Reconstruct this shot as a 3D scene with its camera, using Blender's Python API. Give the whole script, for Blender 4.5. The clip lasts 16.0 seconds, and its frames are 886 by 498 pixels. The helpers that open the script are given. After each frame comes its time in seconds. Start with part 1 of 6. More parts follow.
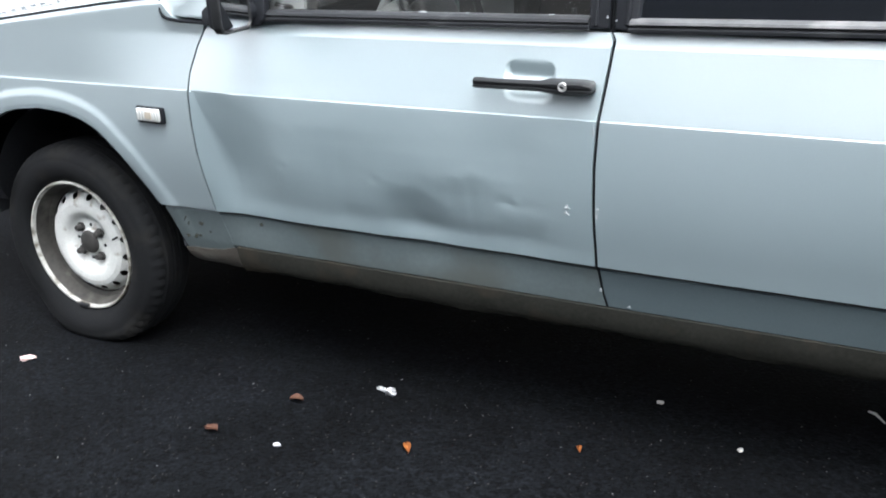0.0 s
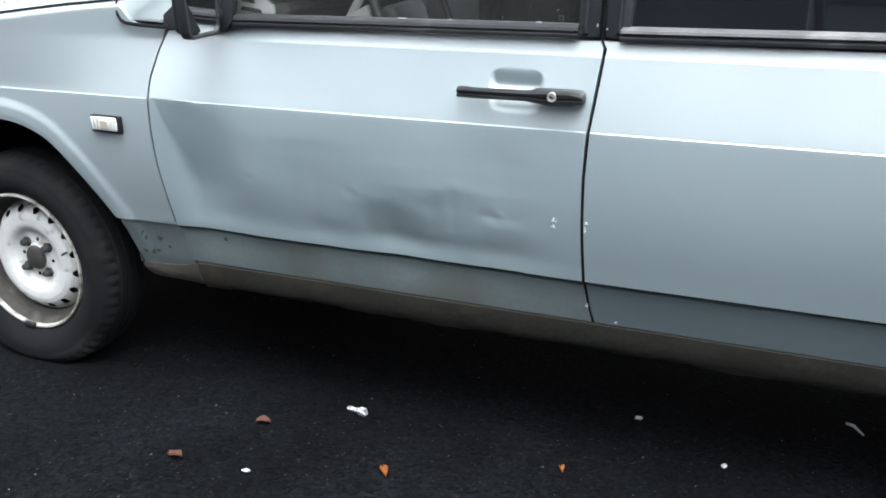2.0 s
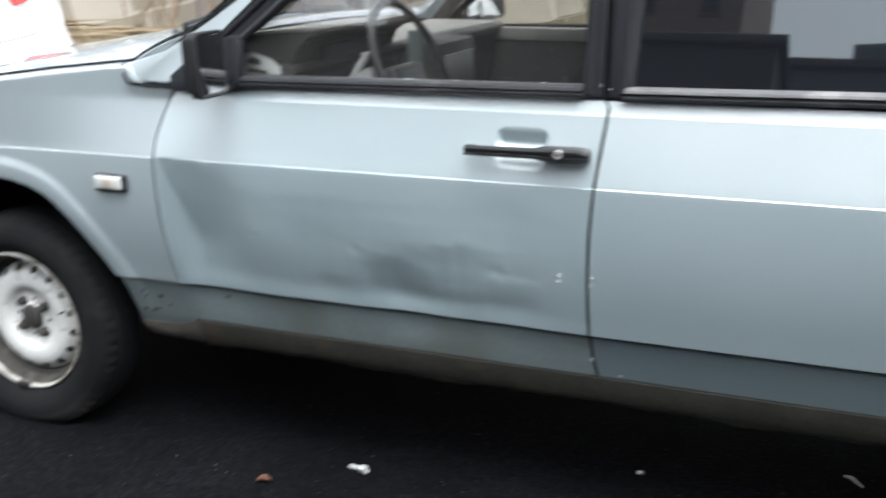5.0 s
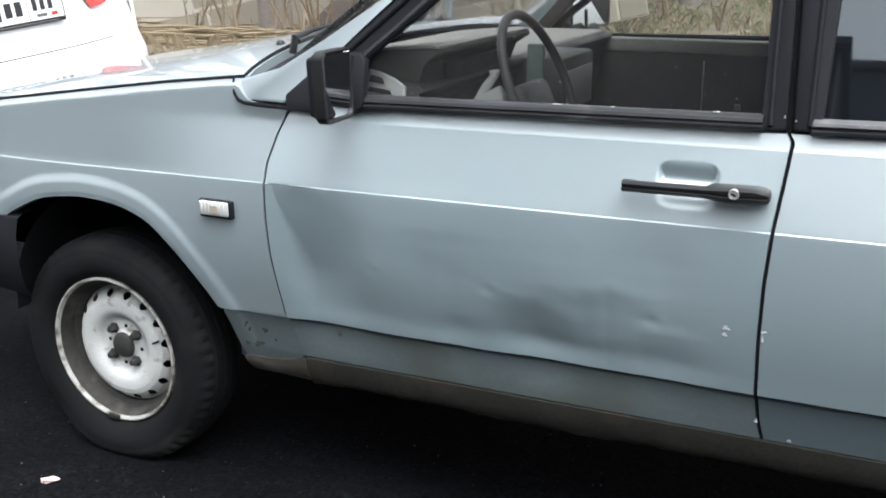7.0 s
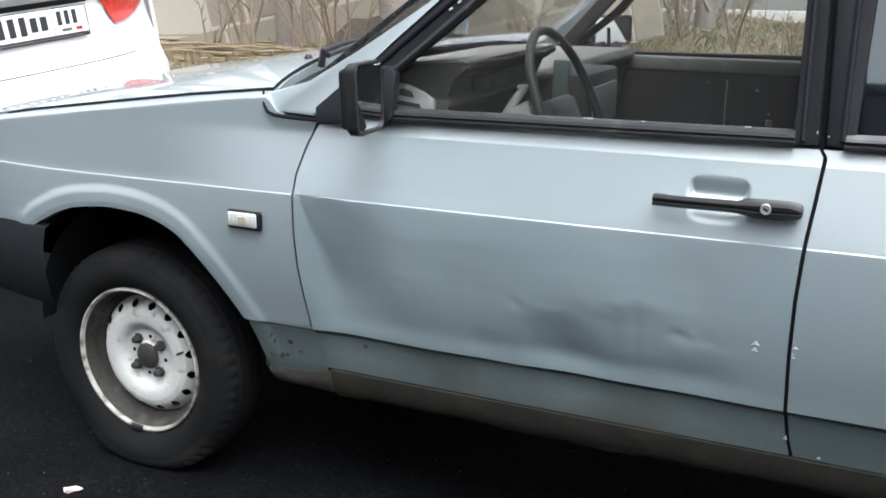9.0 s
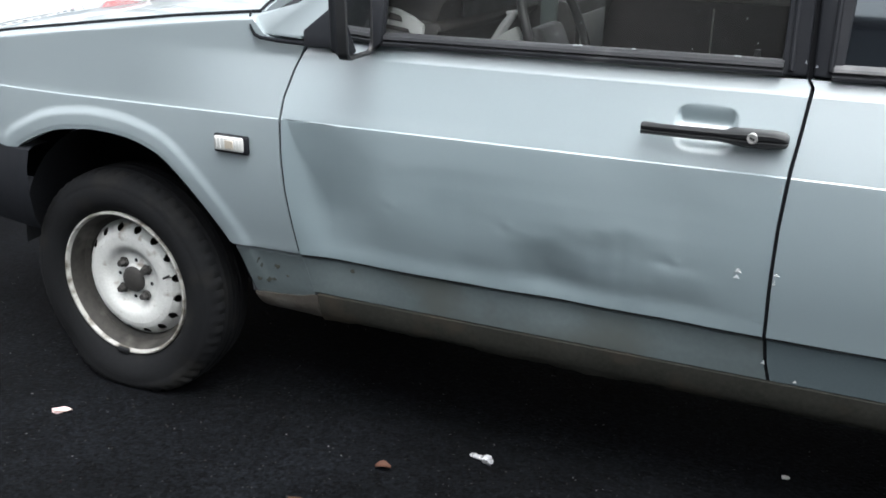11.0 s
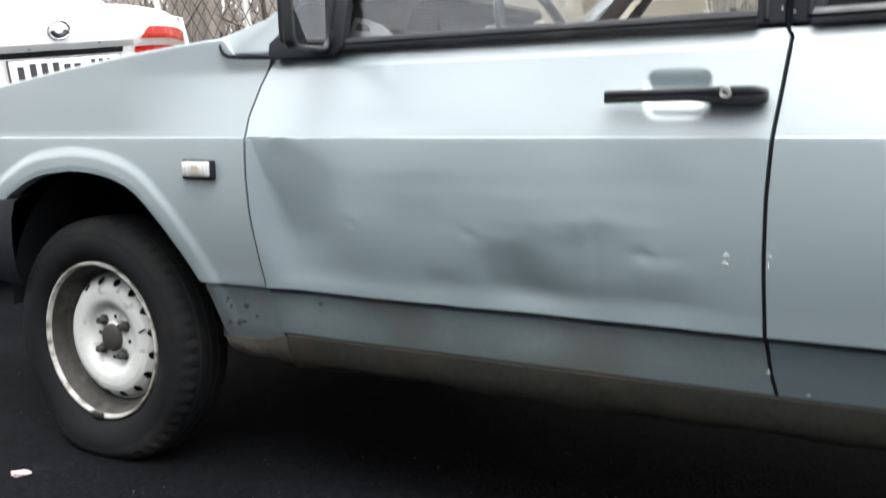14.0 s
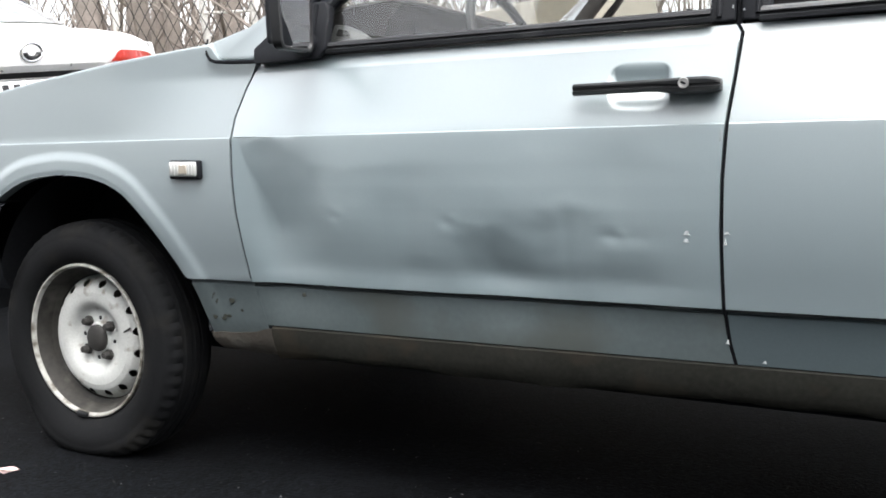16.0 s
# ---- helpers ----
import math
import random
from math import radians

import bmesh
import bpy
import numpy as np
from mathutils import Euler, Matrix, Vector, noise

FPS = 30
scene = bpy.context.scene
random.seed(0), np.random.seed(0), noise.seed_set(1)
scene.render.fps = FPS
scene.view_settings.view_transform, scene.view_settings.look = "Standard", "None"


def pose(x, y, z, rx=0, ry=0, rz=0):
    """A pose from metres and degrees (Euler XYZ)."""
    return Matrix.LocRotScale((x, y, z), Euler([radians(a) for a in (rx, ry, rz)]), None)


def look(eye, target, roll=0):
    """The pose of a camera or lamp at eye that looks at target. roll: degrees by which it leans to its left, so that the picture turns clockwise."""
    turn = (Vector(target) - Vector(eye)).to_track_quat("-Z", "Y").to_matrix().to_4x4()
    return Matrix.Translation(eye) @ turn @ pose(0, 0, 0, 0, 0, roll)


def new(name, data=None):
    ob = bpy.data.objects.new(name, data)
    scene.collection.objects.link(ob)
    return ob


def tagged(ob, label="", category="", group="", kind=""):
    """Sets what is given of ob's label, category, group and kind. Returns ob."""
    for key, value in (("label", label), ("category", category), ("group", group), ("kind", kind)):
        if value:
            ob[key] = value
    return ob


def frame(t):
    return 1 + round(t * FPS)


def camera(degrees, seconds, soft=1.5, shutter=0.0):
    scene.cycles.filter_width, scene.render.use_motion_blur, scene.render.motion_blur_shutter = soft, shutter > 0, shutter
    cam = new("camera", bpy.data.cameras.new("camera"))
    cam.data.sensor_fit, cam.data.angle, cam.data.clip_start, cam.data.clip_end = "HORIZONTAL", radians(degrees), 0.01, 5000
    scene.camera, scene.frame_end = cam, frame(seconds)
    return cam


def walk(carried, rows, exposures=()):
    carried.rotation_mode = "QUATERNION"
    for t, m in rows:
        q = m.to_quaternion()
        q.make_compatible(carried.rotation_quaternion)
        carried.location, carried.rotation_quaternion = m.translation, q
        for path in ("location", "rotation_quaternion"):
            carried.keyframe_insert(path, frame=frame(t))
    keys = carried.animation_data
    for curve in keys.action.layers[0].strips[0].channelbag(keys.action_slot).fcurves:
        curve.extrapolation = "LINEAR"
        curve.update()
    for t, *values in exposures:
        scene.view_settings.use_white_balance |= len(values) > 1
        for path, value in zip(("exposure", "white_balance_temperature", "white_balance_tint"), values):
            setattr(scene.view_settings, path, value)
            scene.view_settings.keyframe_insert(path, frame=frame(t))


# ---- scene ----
cam = camera(49.0, 16.0, 1.75, 0.5)
PATH = [
    (0, (2.066, -1.676, 1.182), (1.172, -0.038, 0.463), -2.1),
    (0.5, (2.059, -1.646, 1.205), (1.181, 0.006, 0.499), -3.5),
    (1, (2.001, -1.64, 1.197), (1.136, 0.034, 0.527), -3.0),
    (1.5, (1.958, -1.65, 1.18), (1.143, 0.037, 0.479), -1.6),
    (2, (1.941, -1.654, 1.173), (1.175, 0.052, 0.464), -0.9),
    (2.5, (1.928, -1.658, 1.172), (1.207, 0.069, 0.468), -0.3),
    (3, (1.948, -1.618, 1.162), (1.363, 0.176, 0.501), -3.7),
    (3.5, (1.973, -1.589, 1.142), (1.53, 0.269, 0.552), -5.1),
    (4, (1.949, -1.624, 1.145), (1.52, 0.255, 0.609), -4.1),
    (4.5, (1.912, -1.663, 1.143), (1.311, 0.172, 0.62), -2.3),
    (5, (1.89, -1.706, 1.17), (1.162, 0.061, 0.581), -0.6),
    (5.2, (1.883, -1.705, 1.168), (1.066, 0.018, 0.564), 0.1),
    (7.3, (1.616, -1.584, 1.209), (0.809, 0.147, 0.616), -0.4),
    (7.5, (1.611, -1.586, 1.219), (0.794, 0.137, 0.618), -0.3),
    (8, (1.61, -1.608, 1.214), (0.784, 0.124, 0.649), -0.3),
    (8.2, (1.613, -1.609, 1.198), (0.784, 0.127, 0.654), -0.2),
    (10.3, (1.611, -1.634, 1.166), (0.805, 0.096, 0.568), 1.3),
    (10.5, (1.619, -1.661, 1.155), (0.829, 0.072, 0.545), 1.3),
    (11, (1.602, -1.633, 1.18), (0.832, 0.078, 0.488), 1.1),
    (11.5, (1.611, -1.626, 1.172), (0.835, 0.082, 0.478), 1.1),
    (12, (1.614, -1.638, 1.16), (0.829, 0.076, 0.492), 0.8),
    (12.5, (1.615, -1.637, 1.162), (0.834, 0.084, 0.509), 1.4),
    (13.0, (1.688, -1.533, 1.107), (0.852, 0.176, 0.492), 0.5),
    (13.5, (1.772, -1.408, 1.023), (0.908, 0.298, 0.439), 0.5),
    (14.0, (1.786, -1.435, 0.801), (0.782, 0.269, 0.503), -0.6),
    (14.5, (1.825, -1.454, 0.745), (0.865, 0.276, 0.449), -1.7),
    (15.0, (1.844, -1.487, 0.750), (0.899, 0.253, 0.466), -1.2),
    (15.5, (1.838, -1.508, 0.743), (0.89, 0.237, 0.504), -1.7),
    (16, (1.812, -1.551, 0.733), (0.875, 0.201, 0.504), -0.9),
]
walk(cam, [(t, look(eye, target, roll)) for t, eye, target, roll in PATH], [(0.0, 2.3, 6250, 10), (2.0, 2.2, 6250, 10), (5.2, 2.06, 6350, 10), (7.3, 1.87, 6300, 10), (8.2, 1.87, 6300, 10), (10.5, 1.84, 6350, 10), (11.5, 2.02, 6350, 10), (13.5, 2.02, 6410, 10), (14.5, 2.08, 6600, 11), (16.0, 2.04, 6600, 11)])

# ---------------------------------------------------------------- world, sun
world = bpy.data.worlds.new("overcast_sky")
scene.world = world
world.use_nodes = True
wn, wl = world.node_tree.nodes, world.node_tree.links
wn.clear()
w_out = wn.new("ShaderNodeOutputWorld")
w_bg = wn.new("ShaderNodeBackground")
w_sky = wn.new("ShaderNodeTexSky")
w_sky.sky_type = "NISHITA"
w_sky.sun_disc = False
w_sky.sun_elevation = radians(66)
w_sky.sun_rotation = radians(138)
w_sky.air_density, w_sky.dust_density, w_sky.ozone_density = 1.0, 3.0, 1.0
w_hsv = wn.new("ShaderNodeHueSaturation")
w_hsv.inputs["Saturation"].default_value = 0.18
w_bg.inputs["Strength"].default_value = 0.14
wl.new(w_sky.outputs[0], w_hsv.inputs["Color"])
wl.new(w_hsv.outputs[0], w_bg.inputs[0])
wl.new(w_bg.outputs[0], w_out.inputs[0])

sun = new("sun", bpy.data.lights.new("sun", "SUN"))
sun.data.energy, sun.data.angle, sun.data.color = 0.85, radians(50), (1.0, 0.995, 0.98)
sun.matrix_world = look((2.7, -1.5, 6.5), (0.8, 0.6, 0.0))


# ---------------------------------------------------------------- materials
def mat(name, color, rough=0.5, metal=0.0, spread=0.12, scale=8.0, fine=120.0, bump=0.0, bump_scale=0.0,
        coat=0.0, coat_rough=0.05, stain=None, stain_scale=3.0, stain_at=0.62, spec=0.5, rough_spread=0.08, flake=None):
    """A surface with two scales of variation in colour, roughness and relief, and stains with shapes of their own."""
    m = bpy.data.materials.new(name)
    m.use_nodes = True
    n, l = m.node_tree.nodes, m.node_tree.links
    b = n["Principled BSDF"]
    layers = [b]
    if flake:
        # aluminium flakes of their own colour in the tinted lacquer
        layers.append(n.new("ShaderNodeBsdfPrincipled"))
        share = n.new("ShaderNodeMixShader")
        share.inputs[0].default_value = metal
        l.new(b.outputs[0], share.inputs[1])
        l.new(layers[1].outputs[0], share.inputs[2])
        l.new(share.outputs[0], n["Material Output"].inputs["Surface"])
    for layer, shine in zip(layers, (0.0, 1.0) if flake else (metal,)):
        layer.inputs["Metallic"].default_value = shine
        layer.inputs["Specular IOR Level"].default_value = spec
        layer.inputs["Coat Weight"].default_value = coat
        layer.inputs["Coat Roughness"].default_value = coat_rough
        layer.inputs["Coat IOR"].default_value = 1.6
    tc = n.new("ShaderNodeTexCoord")

    def noise_tex(s, detail=4.0):
        t = n.new("ShaderNodeTexNoise")
        t.inputs["Scale"].default_value, t.inputs["Detail"].default_value = s, detail
        l.new(tc.outputs["Object"], t.inputs["Vector"])
        return t

    big, small = noise_tex(scale), noise_tex(fine, 3.0)
    add = n.new("ShaderNodeMath")
    add.operation = "ADD"
    l.new(big.outputs["Fac"], add.inputs[0])
    l.new(small.outputs["Fac"], add.inputs[1])
    ramp = n.new("ShaderNodeMapRange")
    ramp.inputs["From Min"].default_value, ramp.inputs["From Max"].default_value = 0.6, 1.4
    ramp.inputs["To Min"].default_value, ramp.inputs["To Max"].default_value = 1 - spread, 1 + spread
    l.new(add.outputs[0], ramp.inputs["Value"])
    mul = n.new("ShaderNodeVectorMath")
    mul.operation = "SCALE"
    mul.inputs[0].default_value = color
    l.new(ramp.outputs[0], mul.inputs["Scale"])
    out = mul.outputs[0]
    if stain:
        st = noise_tex(stain_scale, 6.0)
        sr = n.new("ShaderNodeMapRange")
        sr.inputs["From Min"].default_value, sr.inputs["From Max"].default_value = stain_at - 0.05, stain_at + 0.08
        l.new(st.outputs["Fac"], sr.inputs["Value"])
        mix = n.new("ShaderNodeMix")
        mix.data_type = "RGBA"
        l.new(sr.outputs[0], mix.inputs["Factor"])
        l.new(out, mix.inputs["A"])
        mix.inputs["B"].default_value = (*stain, 1)
        out = mix.outputs["Result"]
    l.new(out, b.inputs["Base Color"])
    rr = n.new("ShaderNodeMapRange")
    rr.inputs["From Min"].default_value, rr.inputs["From Max"].default_value = 0.3, 0.7
    rr.inputs["To Min"].default_value = max(0.0, rough - rough_spread)
    rr.inputs["To Max"].default_value = min(1.0, rough + rough_spread)
    l.new(big.outputs["Fac"], rr.inputs["Value"])
    for layer in layers:
        l.new(rr.outputs[0], layer.inputs["Roughness"])
    if flake:
        tone = n.new("ShaderNodeVectorMath")
        tone.operation = "SCALE"
        tone.inputs[0].default_value = flake
        l.new(ramp.outputs[0], tone.inputs["Scale"])
        l.new(tone.outputs[0], layers[1].inputs["Base Color"])
    if bump:
        bt = noise_tex(bump_scale or fine, 4.0)
        bp = n.new("ShaderNodeBump")
        bp.inputs["Strength"].default_value, bp.inputs["Distance"].default_value = 1.0, bump
        l.new(bt.outputs["Fac"], bp.inputs["Height"])
        l.new(bp.outputs[0], b.inputs["Normal"])
    return m


def glass_mat(name, color, rough=0.0, ior=1.45, trans=1.0):
    m = bpy.data.materials.new(name)
    m.use_nodes = True
    b = m.node_tree.nodes["Principled BSDF"]
    b.inputs["Base Color"].default_value = (*color, 1)
    b.inputs["Roughness"].default_value = rough
    b.inputs["IOR"].default_value = ior
    b.inputs["Transmission Weight"].default_value = trans
    return m


PAINT = mat("silver_paint", (0.385, 0.505, 0.548), 0.45, 0.58, 0.035, 2.0, 900.0, flake=(0.585, 0.592, 0.582), coat=0.8, coat_rough=0.07, rough_spread=0.03)
# front fender and windscreen pillar take a darker silver than PAINT
FRONTPAINT = mat("front_silver_paint", (0.334, 0.420, 0.450), 0.52, 0.51, 0.05, 3.0, 900.0, flake=(0.455, 0.467, 0.463), coat=0.4, coat_rough=0.12, rough_spread=0.03)
BONNET = mat("lacquered_silver_paint", (0.40, 0.47, 0.49), 0.50, 0.45, 0.04, 3.0, 900.0, coat=1.0, coat_rough=0.02, rough_spread=0.03)
# front door's silver, slightly paler than PAINT
DOORPAINT = mat("front_door_silver_paint", (0.402, 0.535, 0.580), 0.43, 0.62, 0.045, 2.5, 900.0, flake=(0.600, 0.618, 0.612), coat=0.6, coat_rough=0.10, rough_spread=0.04)
# dirt, with the shade of the down-facing strip put into the colour
DIRTYSHADE = mat("dirty_shaded_paint", (0.112, 0.140, 0.144), 0.55, 0.1, 0.12, 5.0, 90.0, stain=(0.094, 0.108, 0.102), stain_scale=4.0, stain_at=0.56)
# the rear strip's shade is put in as a darker blue paint
STRIPSHADE = mat("shaded_strip_paint", (0.132, 0.172, 0.186), 0.5, 0.40, 0.06, 4.0, 200.0)
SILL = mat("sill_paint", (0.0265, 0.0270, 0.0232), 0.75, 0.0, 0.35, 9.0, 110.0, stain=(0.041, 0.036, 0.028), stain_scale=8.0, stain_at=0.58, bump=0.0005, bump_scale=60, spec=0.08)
RUST = mat("rusty_mud", (0.038, 0.033, 0.026), 0.85, 0.0, 0.25, 14.0, 150.0, stain=(0.060, 0.057, 0.048), stain_scale=14.0, stain_at=0.55, bump=0.002, bump_scale=90)
CHIP = mat("bare_white_chip", (0.40, 0.43, 0.44), 0.6, 0.0, 0.25, 90.0, 400.0)
BLACK = mat("black_trim", (0.0085, 0.0098, 0.0125), 0.62, 0.0, 0.15, 20.0, 300.0, spec=0.18, bump=0.0004, bump_scale=700)
HANDLE = mat("black_handle", (0.010, 0.011, 0.012), 0.45, 0.0, 0.15, 20.0, 300.0)
RUBBER = mat("window_rubber", (0.013, 0.0145, 0.017), 0.5, 0.0, 0.2, 20.0, 200.0, stain=(0.06, 0.062, 0.064), stain_scale=9.0, stain_at=0.66)
# pale grey paints the sheen along the rear seal's upper edge
SEALGREY = mat("sheen_grey_rubber", (0.095, 0.098, 0.10), 0.5, 0.0, 0.25, 14.0, 200.0, stain=(0.19, 0.19, 0.19), stain_scale=9.0, stain_at=0.6)
SEAM = mat("dark_fold_line", (0.022, 0.026, 0.027), 0.8, 0.0, 0.4, 12.0, 160.0, spec=0.2)
DARK = mat("dark_cavity", (0.010, 0.011, 0.013), 0.9, spec=0.1)
ARCHLINER = mat("wheel_arch_liner", (0.020, 0.022, 0.025), 0.85, 0.0, 0.35, 9.0, 120.0, spec=0.2)
TYRE = mat("tyre_rubber", (0.0068, 0.0074, 0.0082), 0.85, 0.0, 0.35, 14.0, 160.0, spec=0.15, bump=0.0008, bump_scale=260, stain=(0.0120, 0.0120, 0.0115), stain_scale=11.0, stain_at=0.56)
RIM = mat("white_wheel_paint", (0.49, 0.505, 0.488), 0.68, 0.0, 0.14, 16.0, 220.0, stain=(0.25, 0.23, 0.20), stain_scale=30.0, stain_at=0.63, spec=0.25)
RIMLIP = mat("worn_rim_lip", (0.37, 0.37, 0.345), 0.6, 0.0, 0.3, 25.0, 250.0, stain=(0.10, 0.09, 0.07), stain_scale=24.0, stain_at=0.51)
HUB = mat("dark_hub_grime", (0.030, 0.029, 0.027), 0.7, 0.1, 0.3, 30.0, 200.0)
TRIMGREY = mat("grey_pillar_trim", (0.050, 0.055, 0.056), 0.6, 0.0, 0.12, 12.0, 300.0)
MUD = mat("dried_mud", (0.030, 0.033, 0.025), 0.9, 0.0, 0.3, 40.0, 200.0)
GRIME = mat("brake_grime", (0.024, 0.0225, 0.019), 0.75, 0.0, 0.55, 11.0, 90.0, stain=(0.075, 0.072, 0.063), stain_scale=9.0, stain_at=0.53)
STEEL = mat("dull_steel", (0.16, 0.155, 0.145), 0.5, 0.6, 0.2, 40.0, 300.0)
LOCK = mat("satin_lock_steel", (0.50, 0.50, 0.49), 0.4, 0.6, 0.05, 60.0, 300.0)
CHROME = mat("chrome", (0.75, 0.76, 0.77), 0.12, 1.0, 0.03)
SATIN = mat("satin_chrome", (0.82, 0.83, 0.83), 0.35, 0.6, 0.06, 30.0, 300.0)
MIRROR = mat("mirror_silver", (0.62, 0.64, 0.66), 0.02, 1.0, 0.01, rough_spread=0.005)
LENS = glass_mat("clear_lens", (0.93, 0.93, 0.91), 0.06, 1.49, 0.85)
CHALK = mat("white_reflector", (0.80, 0.81, 0.79), 0.4, 0.0, 0.05, 60.0, 300.0)
FROST = mat("frosted_lens", (0.50, 0.515, 0.50), 0.18, 0.0, 0.06, 60.0, 300.0, coat=1.0)
AMBER = mat("lamp_reflector", (0.42, 0.38, 0.31), 0.4, 0.2, 0.1, 40.0, 300.0)
GLASS = glass_mat("side_glass", (0.86, 0.88, 0.875), 0.0, 1.5, 0.996)
TINT = mat("tinted_glass", (0.006, 0.007, 0.009), 0.02, 0.0, 0.05, spec=1.0, rough_spread=0.01, coat=0.35, coat_rough=0.01)
TINT.node_tree.nodes["Principled BSDF"].inputs["Specular Tint"].default_value = (0.78, 0.95, 1.0, 1)
# pale base colour paints the sky's reflection into the saloon's rear window
PALEGLASS = mat("painted_sky_glass", (0.20, 0.215, 0.205), 0.10, 0.0, 0.1, 3.0, 60.0, spec=1.0, coat=1.0, coat_rough=0.02)
DASH = mat("grey_dash_plastic", (0.038, 0.037, 0.036), 0.6, 0.0, 0.15, 8.0, 200.0, stain=(0.13, 0.128, 0.12), stain_scale=5.0, stain_at=0.62)
GREYGREEN = mat("grey_green_plastic", (0.085, 0.108, 0.104), 0.5, 0.0, 0.15, 14.0, 200.0)
# dashboard faces and tops take separate tones, the tops far paler
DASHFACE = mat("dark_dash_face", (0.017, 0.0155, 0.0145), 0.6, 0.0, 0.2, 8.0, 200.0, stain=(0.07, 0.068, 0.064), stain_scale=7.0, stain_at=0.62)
DASHTOP = mat("pale_dash_top", (0.175, 0.170, 0.158), 0.7, 0.0, 0.2, 9.0, 150.0)
CARD = mat("dark_door_card", (0.014, 0.0110, 0.0110), 0.7, 0.0, 0.3, 7.0, 120.0)
SEAT = mat("dark_seat_cloth", (0.03, 0.03, 0.033), 0.9, 0.0, 0.2, 30.0, 300.0)
WHEELGREY = mat("grey_steering_plastic", (0.024, 0.025, 0.025), 0.5, 0.0, 0.1, 20.0, 200.0)
LITE = mat("pale_grey_plastic", (0.32, 0.33, 0.325), 0.5, 0.0, 0.1, 20.0, 200.0)
WHITE = mat("white_car_paint", (0.84, 0.835, 0.825), 0.35, 0.0, 0.006, coat=0.25)
REDLENS = mat("red_lamp_lens", (0.52, 0.022, 0.012), 0.25, 0.0, 0.2, 30.0, 200.0, coat=0.3)
PLATE = mat("plate_white", (0.78, 0.79, 0.78), 0.45)
INK = mat("plate_black", (0.02, 0.02, 0.022), 0.5)
CONCRETE = mat("wall_concrete", (0.27, 0.245, 0.195), 0.85, 0.0, 0.12, 1.5, 40.0, bump=0.003, bump_scale=60, stain=(0.20, 0.18, 0.145), stain_scale=1.2, stain_at=0.6)
MORTAR = mat("pale_mortar", (0.42, 0.39, 0.33), 0.9, 0.0, 0.1, 5.0, 80.0)
POST = mat("whitewashed_concrete", (0.62, 0.61, 0.58), 0.85, 0.0, 0.15, 5.0, 60.0, stain=(0.35, 0.32, 0.28), stain_scale=9.0)
WIRE = mat("dark_fence_wire", (0.055, 0.052, 0.05), 0.6, 0.4, 0.2)
BARK = mat("grey_brown_bark", (0.24, 0.21, 0.185), 0.9, 0.0, 0.3, 6.0, 60.0, bump=0.01, bump_scale=30)
TWIG = mat("dry_twigs", (0.20, 0.155, 0.105), 0.85, 0.0, 0.25, 5.0, 60.0)
STRAW = mat("dry_grass", (0.20, 0.160, 0.100), 0.9, 0.0, 0.25, 3.0, 40.0)
GREEN = mat("fresh_grass", (0.105, 0.135, 0.05), 0.9, 0.0, 0.25, 3.0, 40.0)
SOIL = mat("leaf_littered_soil", (0.11, 0.092, 0.065), 0.95, 0.0, 0.3, 2.0, 30.0, bump=0.02, bump_scale=14, stain=(0.155, 0.128, 0.084), stain_scale=3.0, stain_at=0.5)
BRICKB = mat("brown_facade", (0.20, 0.140, 0.115), 0.85, 0.0, 0.12, 0.5, 8.0)
DARKB = mat("dark_facade", (0.027, 0.025, 0.024), 0.7, 0.0, 0.15, 0.5, 8.0)
GREYB = mat("grey_facade", (0.085, 0.098, 0.105), 0.8, 0.0, 0.15, 0.5, 8.0)


